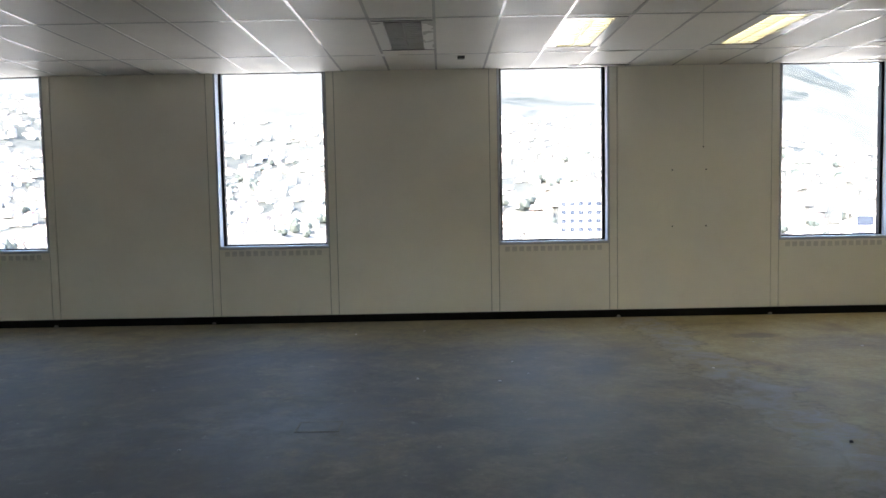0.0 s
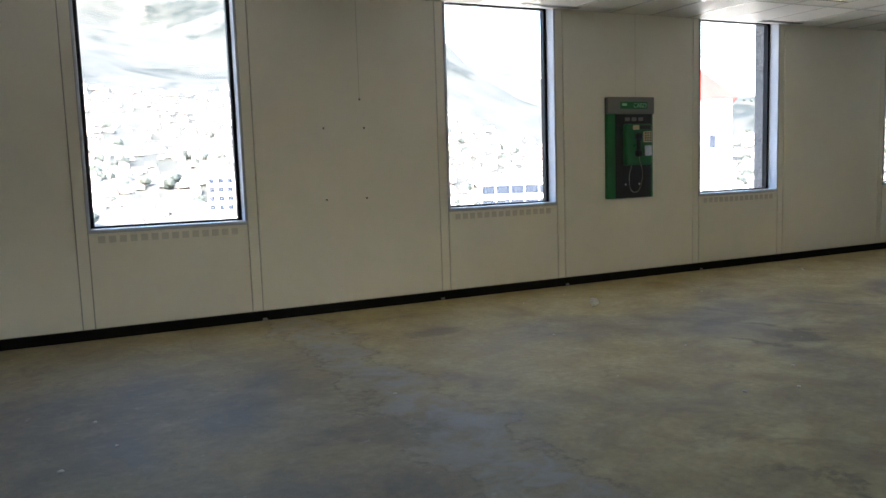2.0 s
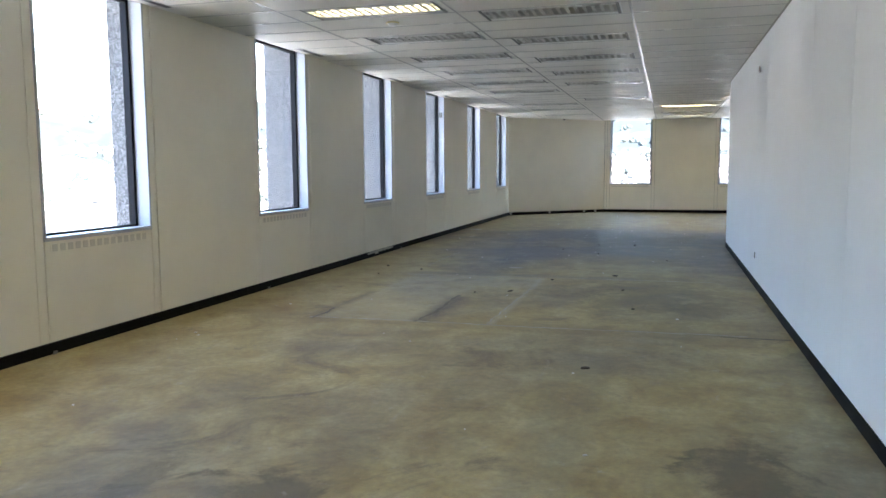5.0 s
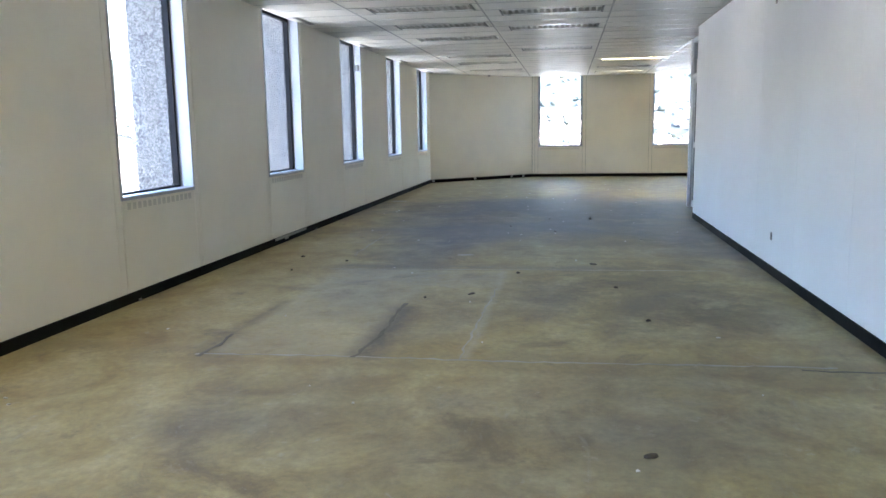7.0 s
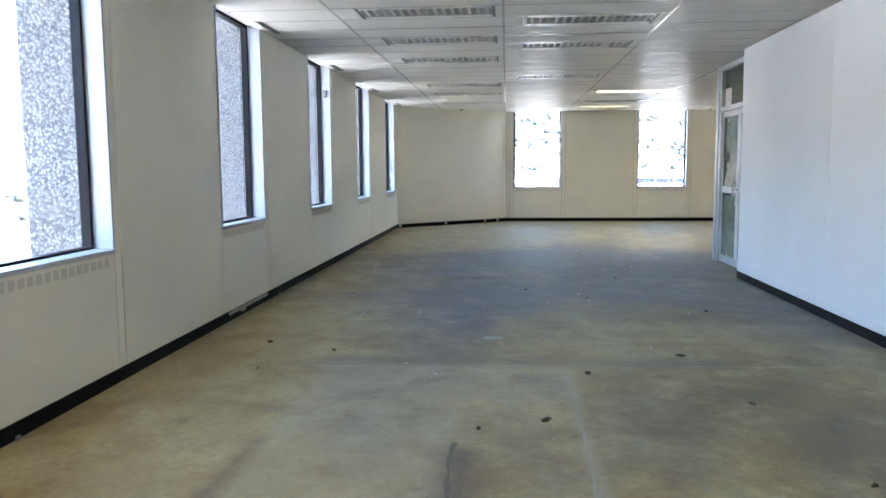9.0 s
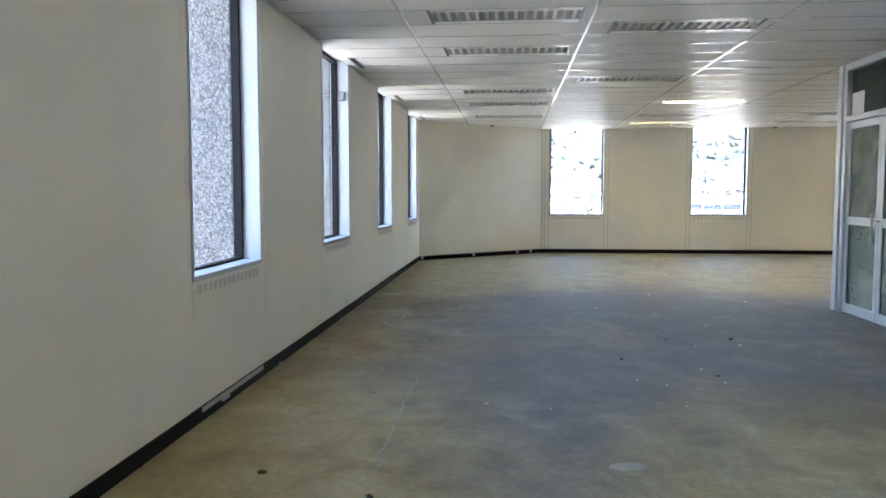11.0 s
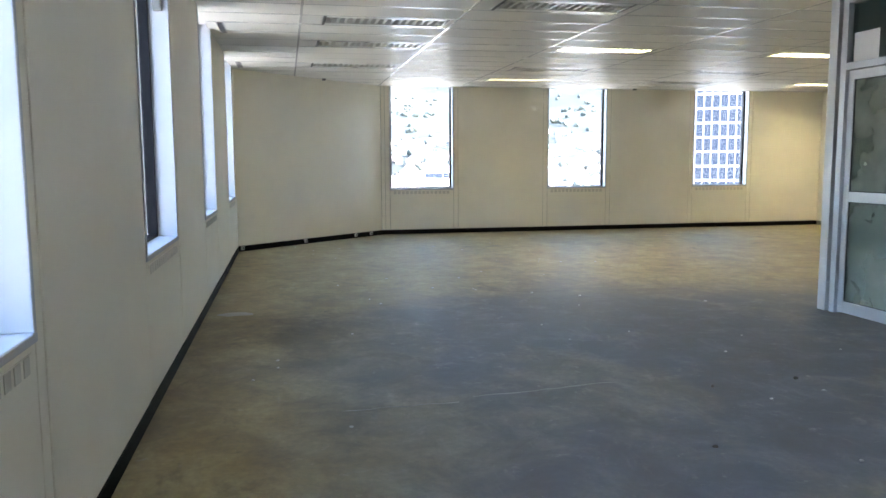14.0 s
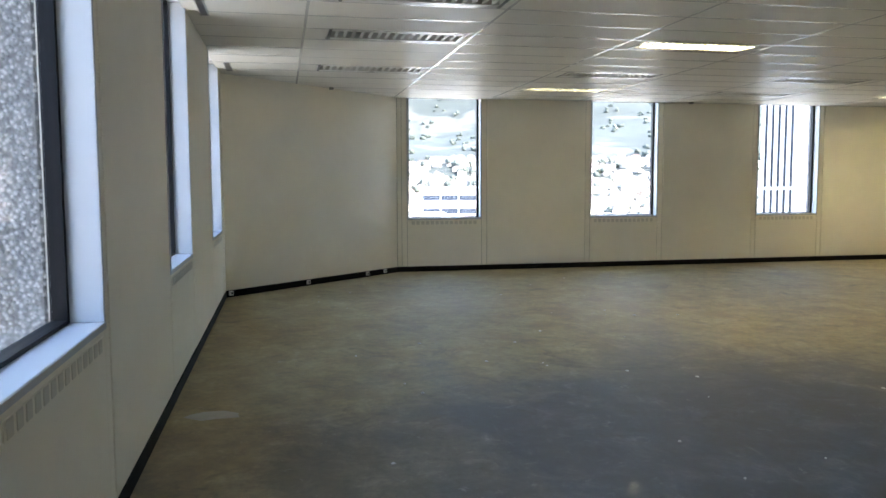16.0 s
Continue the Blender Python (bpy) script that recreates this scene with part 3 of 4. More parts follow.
# ---- recessed fluorescent lamps ----
def make_lamp(lit):
    state = {0: "unlit", 1: "dim yellowish lit", 2: "brightly lit"}[lit]
    lamp = thing("ceiling_light", (0, 0, CEIL), "recessed %s fluorescent light with aluminium louvre" % state, "ceiling light", "recessed fluorescent lights")
    hx, hy = 0.245, 0.61
    ix, iy = 0.15, 0.575
    part("frame", boxes((-hx, -hy, -0.002, -ix, hy, 0.012), (ix, -hy, -0.002, hx, hy, 0.012), (-ix, -hy, -0.002, ix, -iy, 0.012), (-ix, iy, -0.002, ix, hy, 0.012), bevel=0.002), HOUSING, lamp)
    part("housing", boxes((-ix, -iy, 0.10, ix, iy, 0.11), (-ix - 0.01, -iy, 0.012, -ix, iy, 0.1), (ix, -iy, 0.012, ix + 0.01, iy, 0.1), (-ix, -iy - 0.01, 0.012, ix, -iy, 0.1), (-ix, iy, 0.012, ix, iy + 0.01, 0.1)), HOUSING, lamp)
    for x in (-0.075, 0.075):
        part("tube", cyl(bmesh.new(), (x, -0.56, 0.068), (x, 0.56, 0.068), 0.017, 10), (TUBE_OFF, TUBE_DIM, TUBE_ON)[lit], lamp)
    lou = part("louvre", boxes((-0.004, -iy, 0.004, 0.004, iy, 0.045), (-ix, -iy, 0.004, -ix + 0.005, iy, 0.045), (ix - 0.005, -iy, 0.004, ix, iy, 0.045)), BRIGHT, lamp, "aluminium louvre")
    fold = boxes((-ix + 0.006, -0.014, 0.006, ix - 0.006, 0.014, 0.044))
    for v in fold.verts:
        if v.co.z > 0.03:
            v.co.y *= 0.15
    blade = mesh_of("blade", fold, BRIGHT)
    for y in (-hy + 0.022, hy - 0.022):
        part("air_slot", boxes((-hx + 0.01, y - 0.014, -0.0035, hx - 0.01, y + 0.014, 0.0), bevel=0.001), PLASTIC, lamp, "black air slot")
    for i in range(15):
        shared("blade", blade, lou, (0, -0.525 + i * 0.075, 0))
    return lamp


first = {}
for row, x, lit in lamp_places:
    if lit in first:
        copy_thing(first[lit], pose(x, LAMPS[row], CEIL))
    else:
        first[lit] = make_lamp(lit)
        first[lit].location = (x, LAMPS[row], CEIL)

det = thing("smoke_detector", (9.06, 6.43, CEIL - 0.002), "round off-white smoke detector on the ceiling", "smoke detector")
part("base", cyl(bmesh.new(), (0, 0, -0.012), (0, 0, 0), 0.06, 20), IVORY, det)
part("dome", cyl(bmesh.new(), (0, 0, -0.035), (0, 0, -0.012), 0.03, 20, 0.05), WHITE, det)
for x, y in ((0.08, 7.35), (24.2, 6.75), (25.1, 0.9)):
    s = thing("ceiling_sensor", (x, y, CEIL - 0.002), "small dark grey sensor box on the ceiling", "sensor", "ceiling sensor boxes")
    part("body", boxes((-0.035, -0.03, -0.03, 0.035, 0.03, 0), bevel=0.006), GREY, s)

# ---- glazed aluminium screen with double doors ----
screen = thing("door_1", (PART1 + 0.006, DOORY, 0), "aluminium framed glazed double doors with glass transom, closed", "door", kind="structure")
W = DOOREND - PART1 - 0.006
D0, D1 = 0.09, W - 0.2
MIDX = (D0 + D1) / 2
part("corner_post", boxes((W - 0.1, -0.1, 0, W, 0.02, CEIL), bevel=0.004), ALU, screen)
part("channel", boxes((W - 0.135, -0.07, 0, W - 0.1, -0.02, CEIL)), GREY, screen)
part("jamb", boxes((W - 0.2, -0.09, 0, W - 0.135, 0.01, CEIL), bevel=0.003), ALU, screen)
part("jamb", boxes((0.0, -0.09, 0, 0.085, 0.01, CEIL), bevel=0.003), ALU, screen)
part("transom_bar", boxes((D0 - 0.004, -0.09, 2.055, D1, 0.01, 2.115), bevel=0.003), ALU, screen)
part("head_bar", boxes((D0 - 0.004, -0.09, CEIL - 0.07, D1, 0.01, CEIL), bevel=0.003), ALU, screen)
pt = part("pane", boxes((D0 - 0.002, -0.045, 2.113, D1 + 0.002, -0.039, CEIL - 0.068)), TRANSOM, screen)
pt.visible_shadow = False
for a, b, hinge in ((D0 + 0.003, MIDX - 0.003, 0), (MIDX + 0.003, D1 - 0.003, 1)):
    leaf = part("door_leaf", boxes((a, -0.065, 0.012, a + 0.065, -0.02, 2.05), (b - 0.065, -0.065, 0.012, b, -0.02, 2.05), (a + 0.065, -0.065, 0.012, b - 0.065, -0.02, 0.11),
                                   (a + 0.065, -0.065, 0.96, b - 0.065, -0.02, 1.045), (a + 0.065, -0.065, 1.975, b - 0.065, -0.02, 2.05), bevel=0.003), ALU, screen)
    for z0, z1 in ((0.11, 0.96), (1.045, 1.975)):
        g = part("pane", boxes((a + 0.06, -0.046, z0 - 0.005, b - 0.06, -0.04, z1 + 0.005)), DOORGLASS, leaf)
        g.visible_shadow = False
        part("gasket", boxes((a + 0.065, -0.036, z0, a + 0.073, -0.03, z1), (b - 0.073, -0.036, z0, b - 0.065, -0.03, z1), (a + 0.073, -0.036, z0, b - 0.073, -0.03, z0 + 0.008), (a + 0.073, -0.036, z1 - 0.008, b - 0.073, -0.03, z1)), PLASTIC, leaf)
    hx = b - 0.035 if not hinge else a + 0.035
    h = cyl(bmesh.new(), (hx, -0.02, 1.02), (hx, 0.03, 1.02), 0.01)
    box(h, hx - 0.012, 0.026, 0.93, hx + 0.012, 0.04, 1.1, bevel=0.004)
    part("door_handle", h, STEEL, leaf, "steel pull handle")
note = tagged(part("paper_notice", boxes((-0.14, 0, -0.12, 0.14, 0.0015, 0.12)), PAPER), "white paper sheet stuck on the transom glass", "notice")
note.location = (16.9, DOORY - 0.037, 2.235)

# ---- card payphone on its board ----
phone = thing("payphone", (5.52, NORTH, 0.835), "green and black card payphone on a wall board with grey header", "payphone")
bw, bh, bd = 0.29, 1.01, 0.045
part("board", boxes((-bw, -bd, 0, bw, 0, bh), bevel=0.006), GREEN, phone, "green enamel backboard")
part("header", boxes((-bw - 0.003, -bd - 0.018, bh - 0.165, bw + 0.003, -bd + 0.02, bh + 0.003), bevel=0.005), GREY, phone, "grey header panel")
part("sign", boxes((-0.14, -bd - 0.021, bh - 0.115, 0.2, -bd - 0.016, bh - 0.045), bevel=0.001), GREEN, phone, "green sign strip")
part("panel", boxes((-0.19, -bd - 0.006, 0.003, bw - 0.03, -bd + 0.004, bh - 0.168), bevel=0.002), PLASTIC, phone, "black centre panel")


def lettering(text, size, at, parent, material, name="lettering"):
    cu = bpy.data.curves.new("text", "FONT")
    cu.body, cu.size, cu.extrude = text, size, 0.001
    tmp = bpy.data.objects.new("text", cu)
    scene.collection.objects.link(tmp)
    me = bpy.data.meshes.new_from_object(tmp.evaluated_get(bpy.context.evaluated_depsgraph_get()))
    bpy.data.objects.remove(tmp)
    me.materials.append(material)
    ob = new(name, me)
    ob.parent = parent
    ob.matrix_local = Matrix.Translation(at) @ pose(0, 0, 0, 90, 0, 0)
    return ob


lettering("CARD", 0.062, (0.02, -bd - 0.0225, bh - 0.102), phone, LETTER)
part("emblem", boxes((-0.12, -bd - 0.023, bh - 0.085, -0.06, -bd - 0.0205, bh - 0.06)), LETTER, phone)
for i in range(3):
    part("pictogram", boxes((-0.075 + i * 0.085, -bd - 0.009, 0.775, -0.015 + i * 0.085, -bd - 0.0055, 0.81), bevel=0.001), GREY, phone)
bm = boxes((-0.11, -bd - 0.075, 0.33, 0.22, -bd - 0.004, 0.745), bevel=0.015)
body = part("phone_body", bm, GREEN, phone, "green phone body")
f = -bd - 0.075
part("display", boxes((0.06, f - 0.004, 0.69, 0.19, f + 0.004, 0.725), bevel=0.002), PLASTIC, body)
part("instruction_plate", boxes((-0.03, f - 0.004, 0.685, 0.05, f + 0.004, 0.73), bevel=0.002), IVORY, body)
kp = part("keypad", boxes((0.1, f - 0.008, 0.56, 0.205, f + 0.003, 0.665), bevel=0.003), IVORY, body, "ivory keypad")
key = mesh_of("key", boxes((-0.011, -0.005, -0.008, 0.011, 0, 0.008), bevel=0.002), PLASTIC)
for r in range(4):
    for c in range(3):
        shared("key", key, kp, (0.122 + c * 0.031, f - 0.008, 0.578 + r * 0.024))
part("card_slot", boxes((0.11, f - 0.012, 0.42, 0.205, f + 0.003, 0.53), bevel=0.005), STEEL, body, "steel card slot")
hand = boxes((-0.005, f - 0.04, 0.43, 0.045, f - 0.012, 0.64), bevel=0.012)
box(hand, -0.015, f - 0.055, 0.585, 0.055, f - 0.002, 0.655, bevel=0.014)
box(hand, -0.015, f - 0.055, 0.415, 0.055, f - 0.002, 0.485, bevel=0.014)
part("handset", hand, PLASTIC, phone, "black handset on its hook")
part("hook", boxes((-0.01, f - 0.018, 0.60, 0.0, f - 0.003, 0.63), (0.065, f - 0.03, 0.60, 0.085, f + 0.002, 0.63), bevel=0.003), STEEL, body)
cu = bpy.data.curves.new("cord", "CURVE")
cu.dimensions, cu.bevel_depth, cu.bevel_resolution = "3D", 0.004, 2
sp = cu.splines.new("BEZIER")
pts = ((0.02, f - 0.03, 0.42), (0.075, f - 0.01, 0.2), (0.02, f + 0.04, 0.06), (-0.04, f + 0.05, 0.2), (0.0, f + 0.06, 0.335))
sp.bezier_points.add(len(pts) - 1)
for b, p in zip(sp.bezier_points, pts):
    b.co, b.handle_left_type, b.handle_right_type = p, "AUTO", "AUTO"
tmp = bpy.data.objects.new("cord", cu)
scene.collection.objects.link(tmp)
cord_me = bpy.data.meshes.new_from_object(tmp.evaluated_get(bpy.context.evaluated_depsgraph_get()))
bpy.data.objects.remove(tmp)
cord_me.materials.append(STEEL)
cord = new("cord", cord_me)
cord.parent = phone
for x in (-0.07, 0.1):
    part("bolt", cyl(bmesh.new(), (x, -bd - 0.012, 0.14), (x, -bd - 0.004, 0.14), 0.011, 8), STEEL, phone)

# ---- fixtures and marks on the walls ----
plug = mesh_of("plug", cyl(bmesh.new(), (0, -0.004, 0), (0, 0.001, 0), 0.008, 8), PLASTIC)
for x, z in ((2.66, 1.81), (2.69, 1.57), (2.69, 0.97), (2.33, 1.57), (2.33, 0.97)):
    h = new("wall_plug", plug)
    h.location = (x, NORTH, z)
    tagged(h, "dark empty screw plug in the cream wall panel", "wall plug", "old screw plugs")
for x, z in ((2.66, 1.81), (5.62, 1.86)):
    seam = tagged(part("cable_line", boxes((x - 0.003, NORTH - 0.0007, z, x + 0.003, NORTH + 0.001, CEIL)), SLOT), "thin painted-over cable line down the wall panel", "cable", "painted cable lines")
for x, z in ((11.12, 0.34), (11.31, 2.37)):
    s = thing("cable_outlet", (x, PARTY, z), "small dark open cable outlet in the partition", "outlet", "cable outlets")
    part("plate", boxes((-0.02, 0, -0.035, 0.02, 0.006, 0.035), bevel=0.002), GREY, s)
    part("hole", boxes((-0.013, 0.0055, -0.025, 0.013, 0.008, 0.025)), PLASTIC, s)
alarm = thing("window_contact", (15.475 + WIDE - 0.022, NORTH + 0.06, 2.33), "small beige contact box on a window reveal", "sensor")
part("body", boxes((-0.03, -0.03, -0.05, 0, 0.03, 0.05), bevel=0.008), GREY, alarm)
part("cap", boxes((-0.036, -0.018, -0.03, -0.03, 0.018, 0.03), bevel=0.002), GREY, alarm)
ux, uy = along.x, along.y
for d in (0.06, 1.35, 2.55, 2.95):
    p = CUT_A + along * d - Vector((-uy, ux)) * 0.02
    s = thing("skirting_socket", (p.x, p.y, 0.05), "small white cable outlet on the black skirting", "outlet", "skirting outlets", rz=math.atan2(uy, ux))
    part("plate", boxes((-0.03, -0.012, -0.028, 0.03, 0.016, 0.028), bevel=0.006), HOUSING, s)
    part("hole", cyl(bmesh.new(), (0, -0.014, 0), (0, -0.01, 0), 0.014, 10), PLASTIC, s)
for x in (-4.3, -2.6, 1.75, 3.38, 4.75, 6.5, 9.6, 14.0):
    c = tagged(part("skirting_clip", boxes((-0.02, -0.012, 0.0, 0.02, 0.0, 0.025), bevel=0.005), GREY), "pale broken clip at the foot of the skirting", "debris", "skirting clips")
    c.location = (x, NORTH - 0.012, 0.0)

strip = tagged(part("loose_strip", boxes((0, -0.006, 0, 1.08, 0.004, 0.03), (0.3, -0.008, -0.02, 0.42, 0.003, 0.0), bevel=0.002), GROOVE), "pale bared strip where the black skirting has come off", "trim")
strip.location = (12.55, NORTH - 0.006, 0.052)

# ---- marks and debris on the floor ----
def ragged(points, width, seed, height=0.0015):
    """A thin uneven band along a line of points on the floor."""
    r = random.Random(seed)
    bm = bmesh.new()
    line = []
    for a, b in zip(points, points[1:]):
        a, b = Vector(a), Vector(b)
        n = max(2, int((b - a).length / 0.07))
        side = Vector((-(b - a).y, (b - a).x)).normalized()
        for i in range(n + (b == Vector(points[-1]))):
            q = a.lerp(b, i / n) + side * r.uniform(-0.012, 0.012)
            w = width * r.uniform(0.25, 1.0)
            line.append((q + side * w / 2, q - side * w / 2))
    vs = [[bm.verts.new((p.x, p.y, height)) for p in pair] for pair in line]
    lo = [[bm.verts.new((p.x, p.y, -0.002)) for p in pair] for pair in line]
    for i in range(len(vs) - 1):
        bm.faces.new((vs[i][1], vs[i + 1][1], vs[i + 1][0], vs[i][0]))
        bm.faces.new((lo[i][0], vs[i][0], vs[i + 1][0], lo[i + 1][0]))
        bm.faces.new((vs[i][1], lo[i][1], lo[i + 1][1], vs[i + 1][1]))
    bmesh.ops.recalc_face_normals(bm, faces=bm.faces)
    return bm


def mark(name, bm, material, label):
    return tagged(part(name, bm, material), label, "floor mark", "", "structure")


mark("trim_crack", ragged(((8.25, 6.95), (8.3, 6.0), (8.28, 5.3), (8.35, 3.3)), 0.03, 1), PALELINE, "pale joint line across the slab")
mark("trim_crack", ragged(((8.27, 5.98), (8.8, 5.93), (9.4, 5.97), (9.7, 5.95)), 0.035, 2, 0.002), CRACK, "dark crack along the screed patch")
mark("trim_crack", ragged(((8.2, 6.92), (8.45, 6.9), (8.7, 6.91)), 0.035, 3, 0.002), CRACK, "dark crack along the screed patch")
mark("trim_crack", ragged(((8.3, 5.36), (10.3, 5.32)), 0.02, 4), PALELINE, "pale joint line along the slab")
mark("trim_crack", ragged(((11.1, 7.0), (11.2, 5.0), (11.25, 3.4)), 0.018, 5), PALELINE, "pale joint line across the slab")
mark("trim_crack", ragged(((8.29, 3.5), (8.29, 3.0)), 0.022, 6, 0.002), CRACK, "dark crack in the slab")
mark("trim_crack", ragged(((15.4, 6.4), (15.5, 5.5)), 0.014, 7), PALELINE, "pale scratch on the slab")
mark("trim_crack", ragged(((11.9, 6.99), (12.7, 7.02), (13.7, 7.01)), 0.014, 8), PALELINE, "pale scratch on the slab")
mark("trim_crack", ragged(((15.3, 7.14), (15.32, 6.5)), 0.014, 9), PALELINE, "pale scratch on the slab")

for x, y, a in ((-0.87, 4.3, 0.0),):
    fb = thing("floor_box", (x, y, 0), "square concrete coloured floor box lid set in the slab", "floor box", "floor box lids", rz=a)
    part("frame", boxes((-0.13, -0.1, -0.01, 0.13, -0.09, 0.003), (-0.13, 0.09, -0.01, 0.13, 0.1, 0.003), (-0.13, -0.09, -0.01, -0.12, 0.09, 0.003), (0.12, -0.09, -0.01, 0.13, 0.09, 0.003)), CRACK, fb)
    part("lid", boxes((-0.118, -0.088, -0.01, 0.118, 0.088, 0.0025), bevel=0.001), FLOOR, fb)


def lump(seed, r, flat=0.4):
    rr = random.Random(seed)
    bm = bmesh.new()
    bmesh.ops.create_icosphere(bm, subdivisions=2, radius=r)
    for v in bm.verts:
        v.co *= rr.uniform(0.75, 1.15)
        v.co.z *= flat
    low = min(v.co.z for v in bm.verts)
    for v in bm.verts:
        v.co.z -= low + 0.001
    return bm


white = tagged(part("plaster_lump", lump(1, 0.04, 0.9), DUST), "white lump of plaster lying on the floor", "debris")
white.location = (4.318, 7.083, 0)
for x, y, size in ((12.02, 5.8, 0.1), (18.14, 7.86, 0.17)):
    smear = tagged(part("plaster_smear", lump(int(x), size, 0.02), PALELINE), "pale flat smear of dried plaster on the slab", "debris", "plaster smears")
    smear.location, smear.scale = (x, y, 0), (0.55, 1.0, 1.0)
scrap_meshes = [mesh_of("scrap", lump(10 + i, 0.05, 0.18), DIRT) for i in range(5)]
for i, (x, y, s) in enumerate(((11.0, 5.19, 1.3), (11.5, 4.5, 1.5), (10.06, 5.5, 1.4), (11.54, 6.96, 0.9), (7.06, 4.41, 1.3), (9.9, 5.85, 0.8), (15.32, 4.42, 0.7), (15.27, 5.0, 0.6), (13.9, 4.9, 0.6), (9.3, 4.2, 0.8),
                               (10.4, 4.35, 1.1), (11.78, 7.51, 0.9), (11.0, 7.35, 0.5), (14.4, 5.5, 0.5), (2.0, 3.84, 0.4), (13.2, 3.9, 0.7))):
    s1 = new("floor_scrap", scrap_meshes[i % 5])
    s1.location, s1.rotation_euler, s1.scale = (x, y, 0), (0, 0, i * 1.3), (s * 0.55, s * 0.3, 1)
    tagged(s1, "dark scrap of old flooring stuck to the slab", "debris", "dark floor scraps")
chip_meshes = [mesh_of("chip", lump(30 + i, 0.016, 0.3), DUST) for i in range(4)]
r = random.Random(8)
for i in range(90):
    x, y = r.uniform(-2, 24), r.uniform(3.3, 7.7)
    c = new("plaster_chip", chip_meshes[i % 4])
    s = r.uniform(0.3, 1.0)
    c.location, c.rotation_euler, c.scale = (x, y, 0), (0, 0, r.uniform(0, 6)), (s, s * r.uniform(0.5, 1), 1)
    tagged(c, "small pale plaster chip on the floor", "debris", "plaster chips")

# ---- outside: facade piers, town, hills ----
for i, (a, b) in enumerate(zip([NORTH_WINDOWS[0] - PITCH] + NORTH_WINDOWS, NORTH_WINDOWS + [NORTH_WINDOWS[-1] + PITCH])):
    x0, x1 = a + WIDE + 0.06, min(b - 0.06, 24.2)
    deep = 0.26 if i < 5 else 0.42 if i == 5 else 0.6
    pier = tagged(part("facade_pier", boxes((x0, NORTH + 0.21, -3, x1, NORTH + deep, 4.5), bevel=0.02), AGG), "grey exposed aggregate concrete facade pier", "pier", "facade piers", "structure")
for a in EAST_WINDOWS:
    y0 = a - WIDE - 0.06
    pier = tagged(part("facade_pier", boxes((EAST + 0.21, y0 - (PITCH - WIDE - 0.12), -3, EAST + 0.4, y0, 4.5), bevel=0.02), AGG), "grey exposed aggregate concrete facade pier", "pier", "facade piers", "structure")

GROUND = -48.0


def skyline(az):
    """Height of the ridge in degrees above the eye, by compass angle from +y towards +x."""
    keys = ((-180, 5), (-60, 9), (-10, 12), (22, 11), (36, 4.2), (60, 3.6), (80, 5.5), (95, 7.5), (120, 7.5), (140, 5), (180, 5))
    for (a, h), (b, g) in zip(keys, keys[1:]):
        if a <= az <= b:
            s = (az - a) / (b - a)
            s = s * s * (3 - 2 * s)
            return h + (g - h) * s
    return 5


def land(x, y):
    d, az = math.hypot(x, y), math.degrees(math.atan2(x, y))
    s = min(1, max(0, (d - 700) / 3300))
    s = s ** 1.3
    top = math.tan(radians(skyline(az))) * 4000 - GROUND
    bumps = noise.noise((x * 0.0016, y * 0.0016, 1.0)) * 190 * s + noise.noise((x * 0.009, y * 0.009, 4.0)) * 16 * min(1, d / 900)
    if d > 4000:
        s = max(0.0, 1 - (d - 4000) / 1200)
    return GROUND + top * s + bumps


verts, faces = [], []
rings = [0, 60, 120, 180, 240, 300] + [300 + 60 * i for i in range(1, 64)] + [4300, 4600, 4800]
seg = 300
for d in rings:
    for i in range(seg):
        a = 2 * math.pi * i / seg
        x, y = d * math.sin(a), d * math.cos(a)
        verts.append((x, y, land(x, y) if d > 60 else GROUND))
for j in range(len(rings) - 1):
    for i in range(seg):
        faces.append((j * seg + i, j * seg + (i + 1) % seg, (j + 1) * seg + (i + 1) % seg, (j + 1) * seg + i))
me = bpy.data.meshes.new("ground")
me.from_pydata(verts, [], faces)
me.materials.append(HILL)
for p in me.polygons:
    p.use_smooth = True
me.flip_normals()
tagged(new("ground", me), "valley floor rising to grassy and wooded hills", "ground", "", "structure")

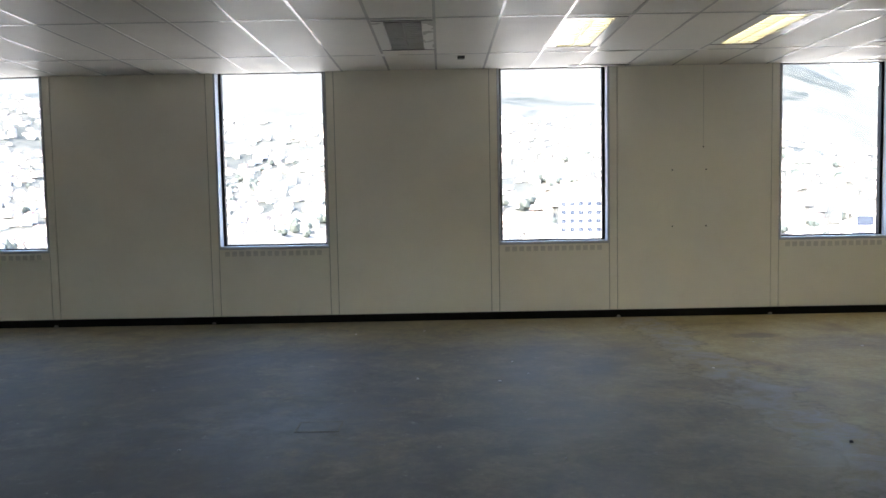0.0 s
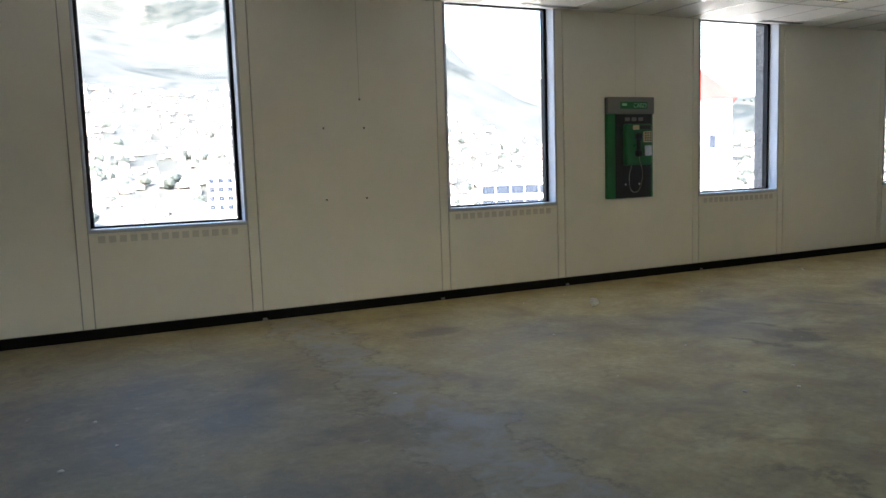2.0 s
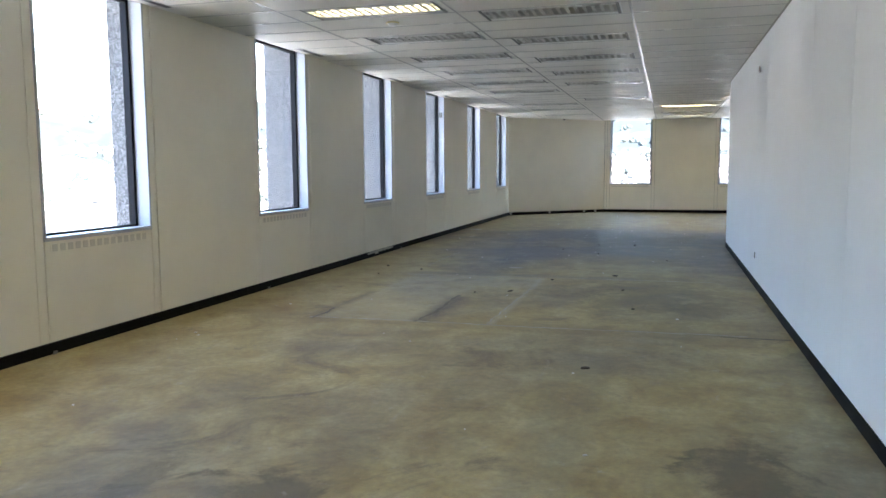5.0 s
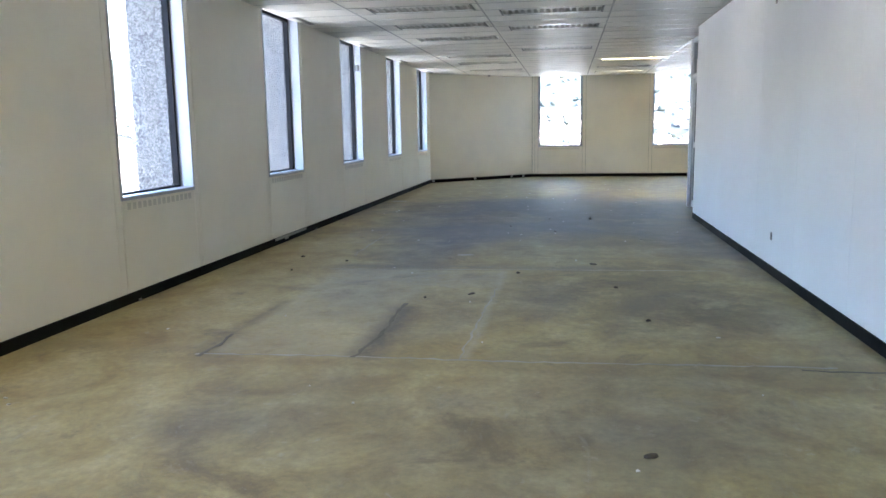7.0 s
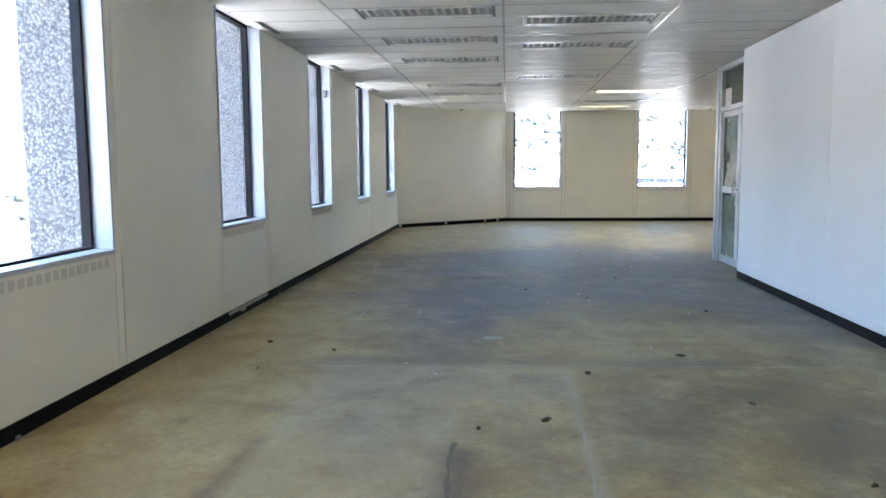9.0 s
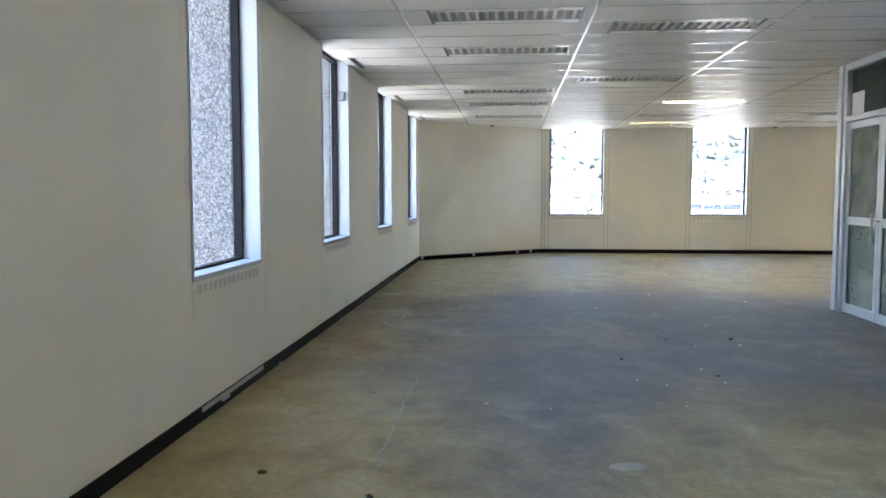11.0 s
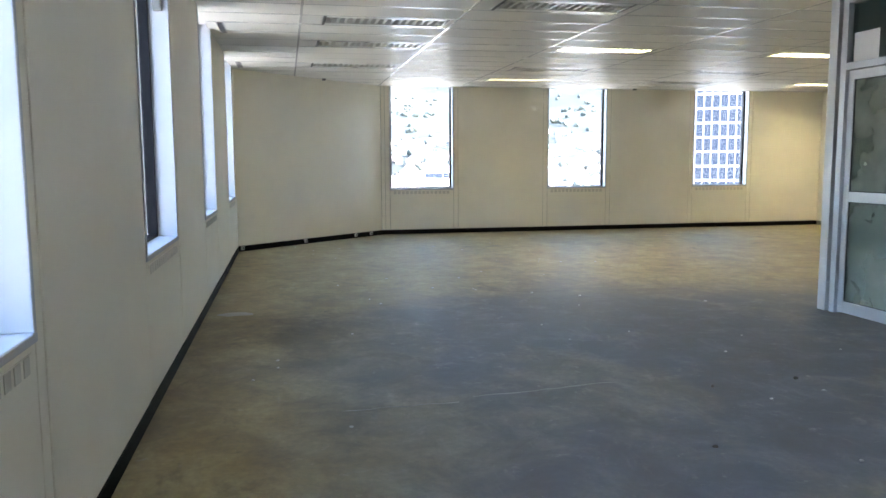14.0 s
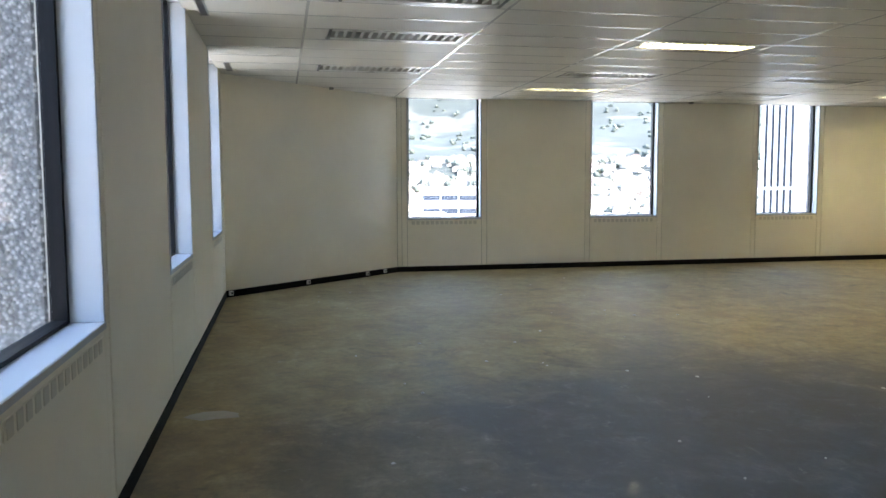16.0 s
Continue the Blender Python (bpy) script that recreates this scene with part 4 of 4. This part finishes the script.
# houses: joined walls and joined hip roofs
r = random.Random(21)
wv, wf, rv, rf, tv, tf = [], [], [], [], [], []
tiny = bmesh.new()
bmesh.ops.create_icosphere(tiny, subdivisions=1, radius=1)
tiny.verts.ensure_lookup_table()
ico_v = [v.co.copy() for v in tiny.verts]
ico_f = [tuple(v.index for v in f.verts) for f in tiny.faces]
tiny.free()
for i in range(11000):
    az = radians(r.uniform(-40, 135))
    d = 800 + (1200 if az < 0.7 else 700 if az > 1.2 else 1500) * r.random() ** 1.15
    x, y = d * math.sin(az), d * math.cos(az)
    z = land(x, y) - 1
    w, l, h, a = r.uniform(3, 5.5), r.uniform(4, 8), r.choice((4, 4, 5, 7, 7, 10)), r.uniform(0, 3.14)
    c, s = math.cos(a), math.sin(a)
    n = len(wv)
    corners = ((-w, -l), (w, -l), (w, l), (-w, l))
    for zz in (z, z + h):
        wv.extend((x + c * u - s * v, y + s * u + c * v, zz) for u, v in corners)
    wf.extend(tuple(n + k for k in f) for f in ((0, 1, 5, 4), (1, 2, 6, 5), (2, 3, 7, 6), (3, 0, 4, 7), (4, 5, 6, 7)))
    n = len(rv)
    rv.extend((x + c * u * 1.08 - s * v * 1.08, y + s * u * 1.08 + c * v * 1.08, z + h - 0.1) for u, v in corners)
    k = w * 0.55
    rv.extend((x - s * v, y + c * v, z + h + k) for v in (-(l - w * 0.6), l - w * 0.6))
    rf.extend(tuple(n + k2 for k2 in f) for f in ((0, 1, 4), (1, 2, 5, 4), (2, 3, 5), (3, 0, 4, 5), (3, 2, 1, 0)))
for i in range(13000):
    az = radians(r.uniform(-40, 135))
    d = 760 + 2900 * r.random()
    x, y = d * math.sin(az), d * math.cos(az)
    if noise.noise((x * 0.012, y * 0.012, 9.0)) < -0.02 + 0.25 * r.random():
        continue
    if (az < 1.2 and r.random() < 0.45) or (az < 0.7 and d > 1400):
        continue
    z = land(x, y)
    for q in range(3):
        n = len(tv)
        s = r.uniform(3.0, 6.5)
        ox, oy, oz = x + r.uniform(-4, 4), y + r.uniform(-4, 4), z + r.uniform(2, 6)
        tv.extend((ox + p.x * s * r.uniform(0.7, 1.2), oy + p.y * s * r.uniform(0.7, 1.2), oz + p.z * s * r.uniform(0.7, 1.25)) for p in ico_v)
        tf.extend(tuple(n + k for k in f) for f in ico_f)
for name, vs, fs, mat, label, cat in (("town_houses", wv, wf, HOUSES, "pale walls of the town's houses down the valley", "houses"), ("town_roofs", rv, rf, ROOFS, "grey and terracotta hip roofs of the town", "roofs"),
                                      ("far_woods", tv, tf, LEAF, "clumps of green trees between the houses", "trees")):
    me = bpy.data.meshes.new(name)
    me.from_pydata(vs, [], fs)
    me.materials.append(mat)
    tagged(new(name, me), label, cat, "", "stuff")


def polar(eye, az, d):
    return eye[0] + d * math.sin(radians(az)), eye[1] + d * math.cos(radians(az))


def block(name, label, at, turn, width, depth, top, storeys, bays, wall, pane_w=0.6, pane_h=0.55, storey=3.3, ribs=False):
    """A tall building, its front facing local -y; each window of the front and sides is a pane of its own."""
    b = thing(name, (at[0], at[1], GROUND), label, "building", rz=turn)
    h = top - GROUND
    part("walls", boxes((-width / 2, 0, 0, width / 2, depth, h)), wall, b)
    part("roof", boxes((-width / 2 - 0.3, -0.3, h, width / 2 + 0.3, depth + 0.3, h + 0.6)), PRECAST, b)
    cw = width / bays
    pm = mesh_of("pane", boxes((-cw * pane_w / 2, -0.06, -storey * pane_h / 2, cw * pane_w / 2, 0.02, storey * pane_h / 2)), PANEBLUE)
    for s in range(storeys):
        for i in range(int(bays * 0.45) if ribs else bays):
            shared("window", pm, b, (-width / 2 + cw * (i + 0.5), 0, h - storey * (s + 0.6)))
        for i in range(max(1, int(depth / cw))):
            shared("window", pm, b, (-width / 2, cw * (i + 0.5), h - storey * (s + 0.6)), -math.pi / 2)
    if ribs:
        rm = mesh_of("rib", boxes((-0.2, -0.5, 0, 0.2, 0, h)), wall)
        for i in range(int(bays * 0.45) + 1):
            shared("rib", rm, b, (-width / 2 + cw * i, 0, 0))
    return b


EYE_A, EYE_B = (0.25, 1.3), (12.4, 7.4)
p = polar(EYE_A, 13.0, 300)
block("office_block", "white slab office block with rows of windows", p, radians(-13), 46, 14, -0.5, 4, 14, STUCCO)
p = polar(EYE_A, 14.5, 210)
block("apartment_block", "white apartment block with small windows", p, radians(-10), 15, 12, -4.5, 4, 5, STUCCO)
p = polar(EYE_A, 31.5, 180)
block("glass_office", "low office building with pale blue glass bands", p, radians(-25), 20, 12, -3.2, 2, 6, STUCCO, 0.92, 0.6)
p = polar(EYE_B, 103.5, 190)
block("office_block", "white slab office block with long window bands", p, radians(-100), 22, 14, 0.0, 4, 5, STUCCO, 0.95, 0.4)
p = polar(EYE_B, 99.5, 150)
block("apartment_block", "white apartment block with small windows", p, radians(-100), 12, 10, -5.0, 3, 5, STUCCO)
p = polar(EYE_B, 120.9, 190)
block("glass_tower", "blue glass high-rise with white grid", p, radians(-118), 16, 14, 40, 18, 9, PRECAST, 0.88, 0.86)
p = polar(EYE_B, 126.2, 120)
block("ribbed_tower", "white high-rise with tall vertical ribs", p, radians(-124), 10, 16, 44, 6, 12, PRECAST, 0.4, 0.97, 14.0, ribs=True)

hx, hy = polar(EYE_A, 42.6, 62)
villa = thing("red_roofed_tower", (hx, hy, GROUND), "white tower building with a red hipped roof", "building", rz=radians(-44))
hw, eave = 3.6, 1.25 + 62 * math.tan(radians(3.6)) - GROUND
part("walls", boxes((-hw + 0.3, -hw + 0.3, 0, hw - 0.3, hw - 0.3, eave)), STUCCO, villa)
bm = bmesh.new()
bmesh.ops.create_cone(bm, cap_ends=True, segments=4, radius1=hw * 1.42, radius2=0.02, depth=3.4, matrix=Matrix.Translation((0, 0, eave + 1.7)) @ Matrix.Rotation(radians(45), 4, "Z"))
part("roof", bm, REDROOF, villa, "red sheet roof")
for x in (-1.6, 0.5, 2.0):
    part("window", boxes((x - 0.2, -hw + 0.24, eave - 3.4, x + 0.2, -hw + 0.32, eave - 2.5)), PANEBLUE, villa)
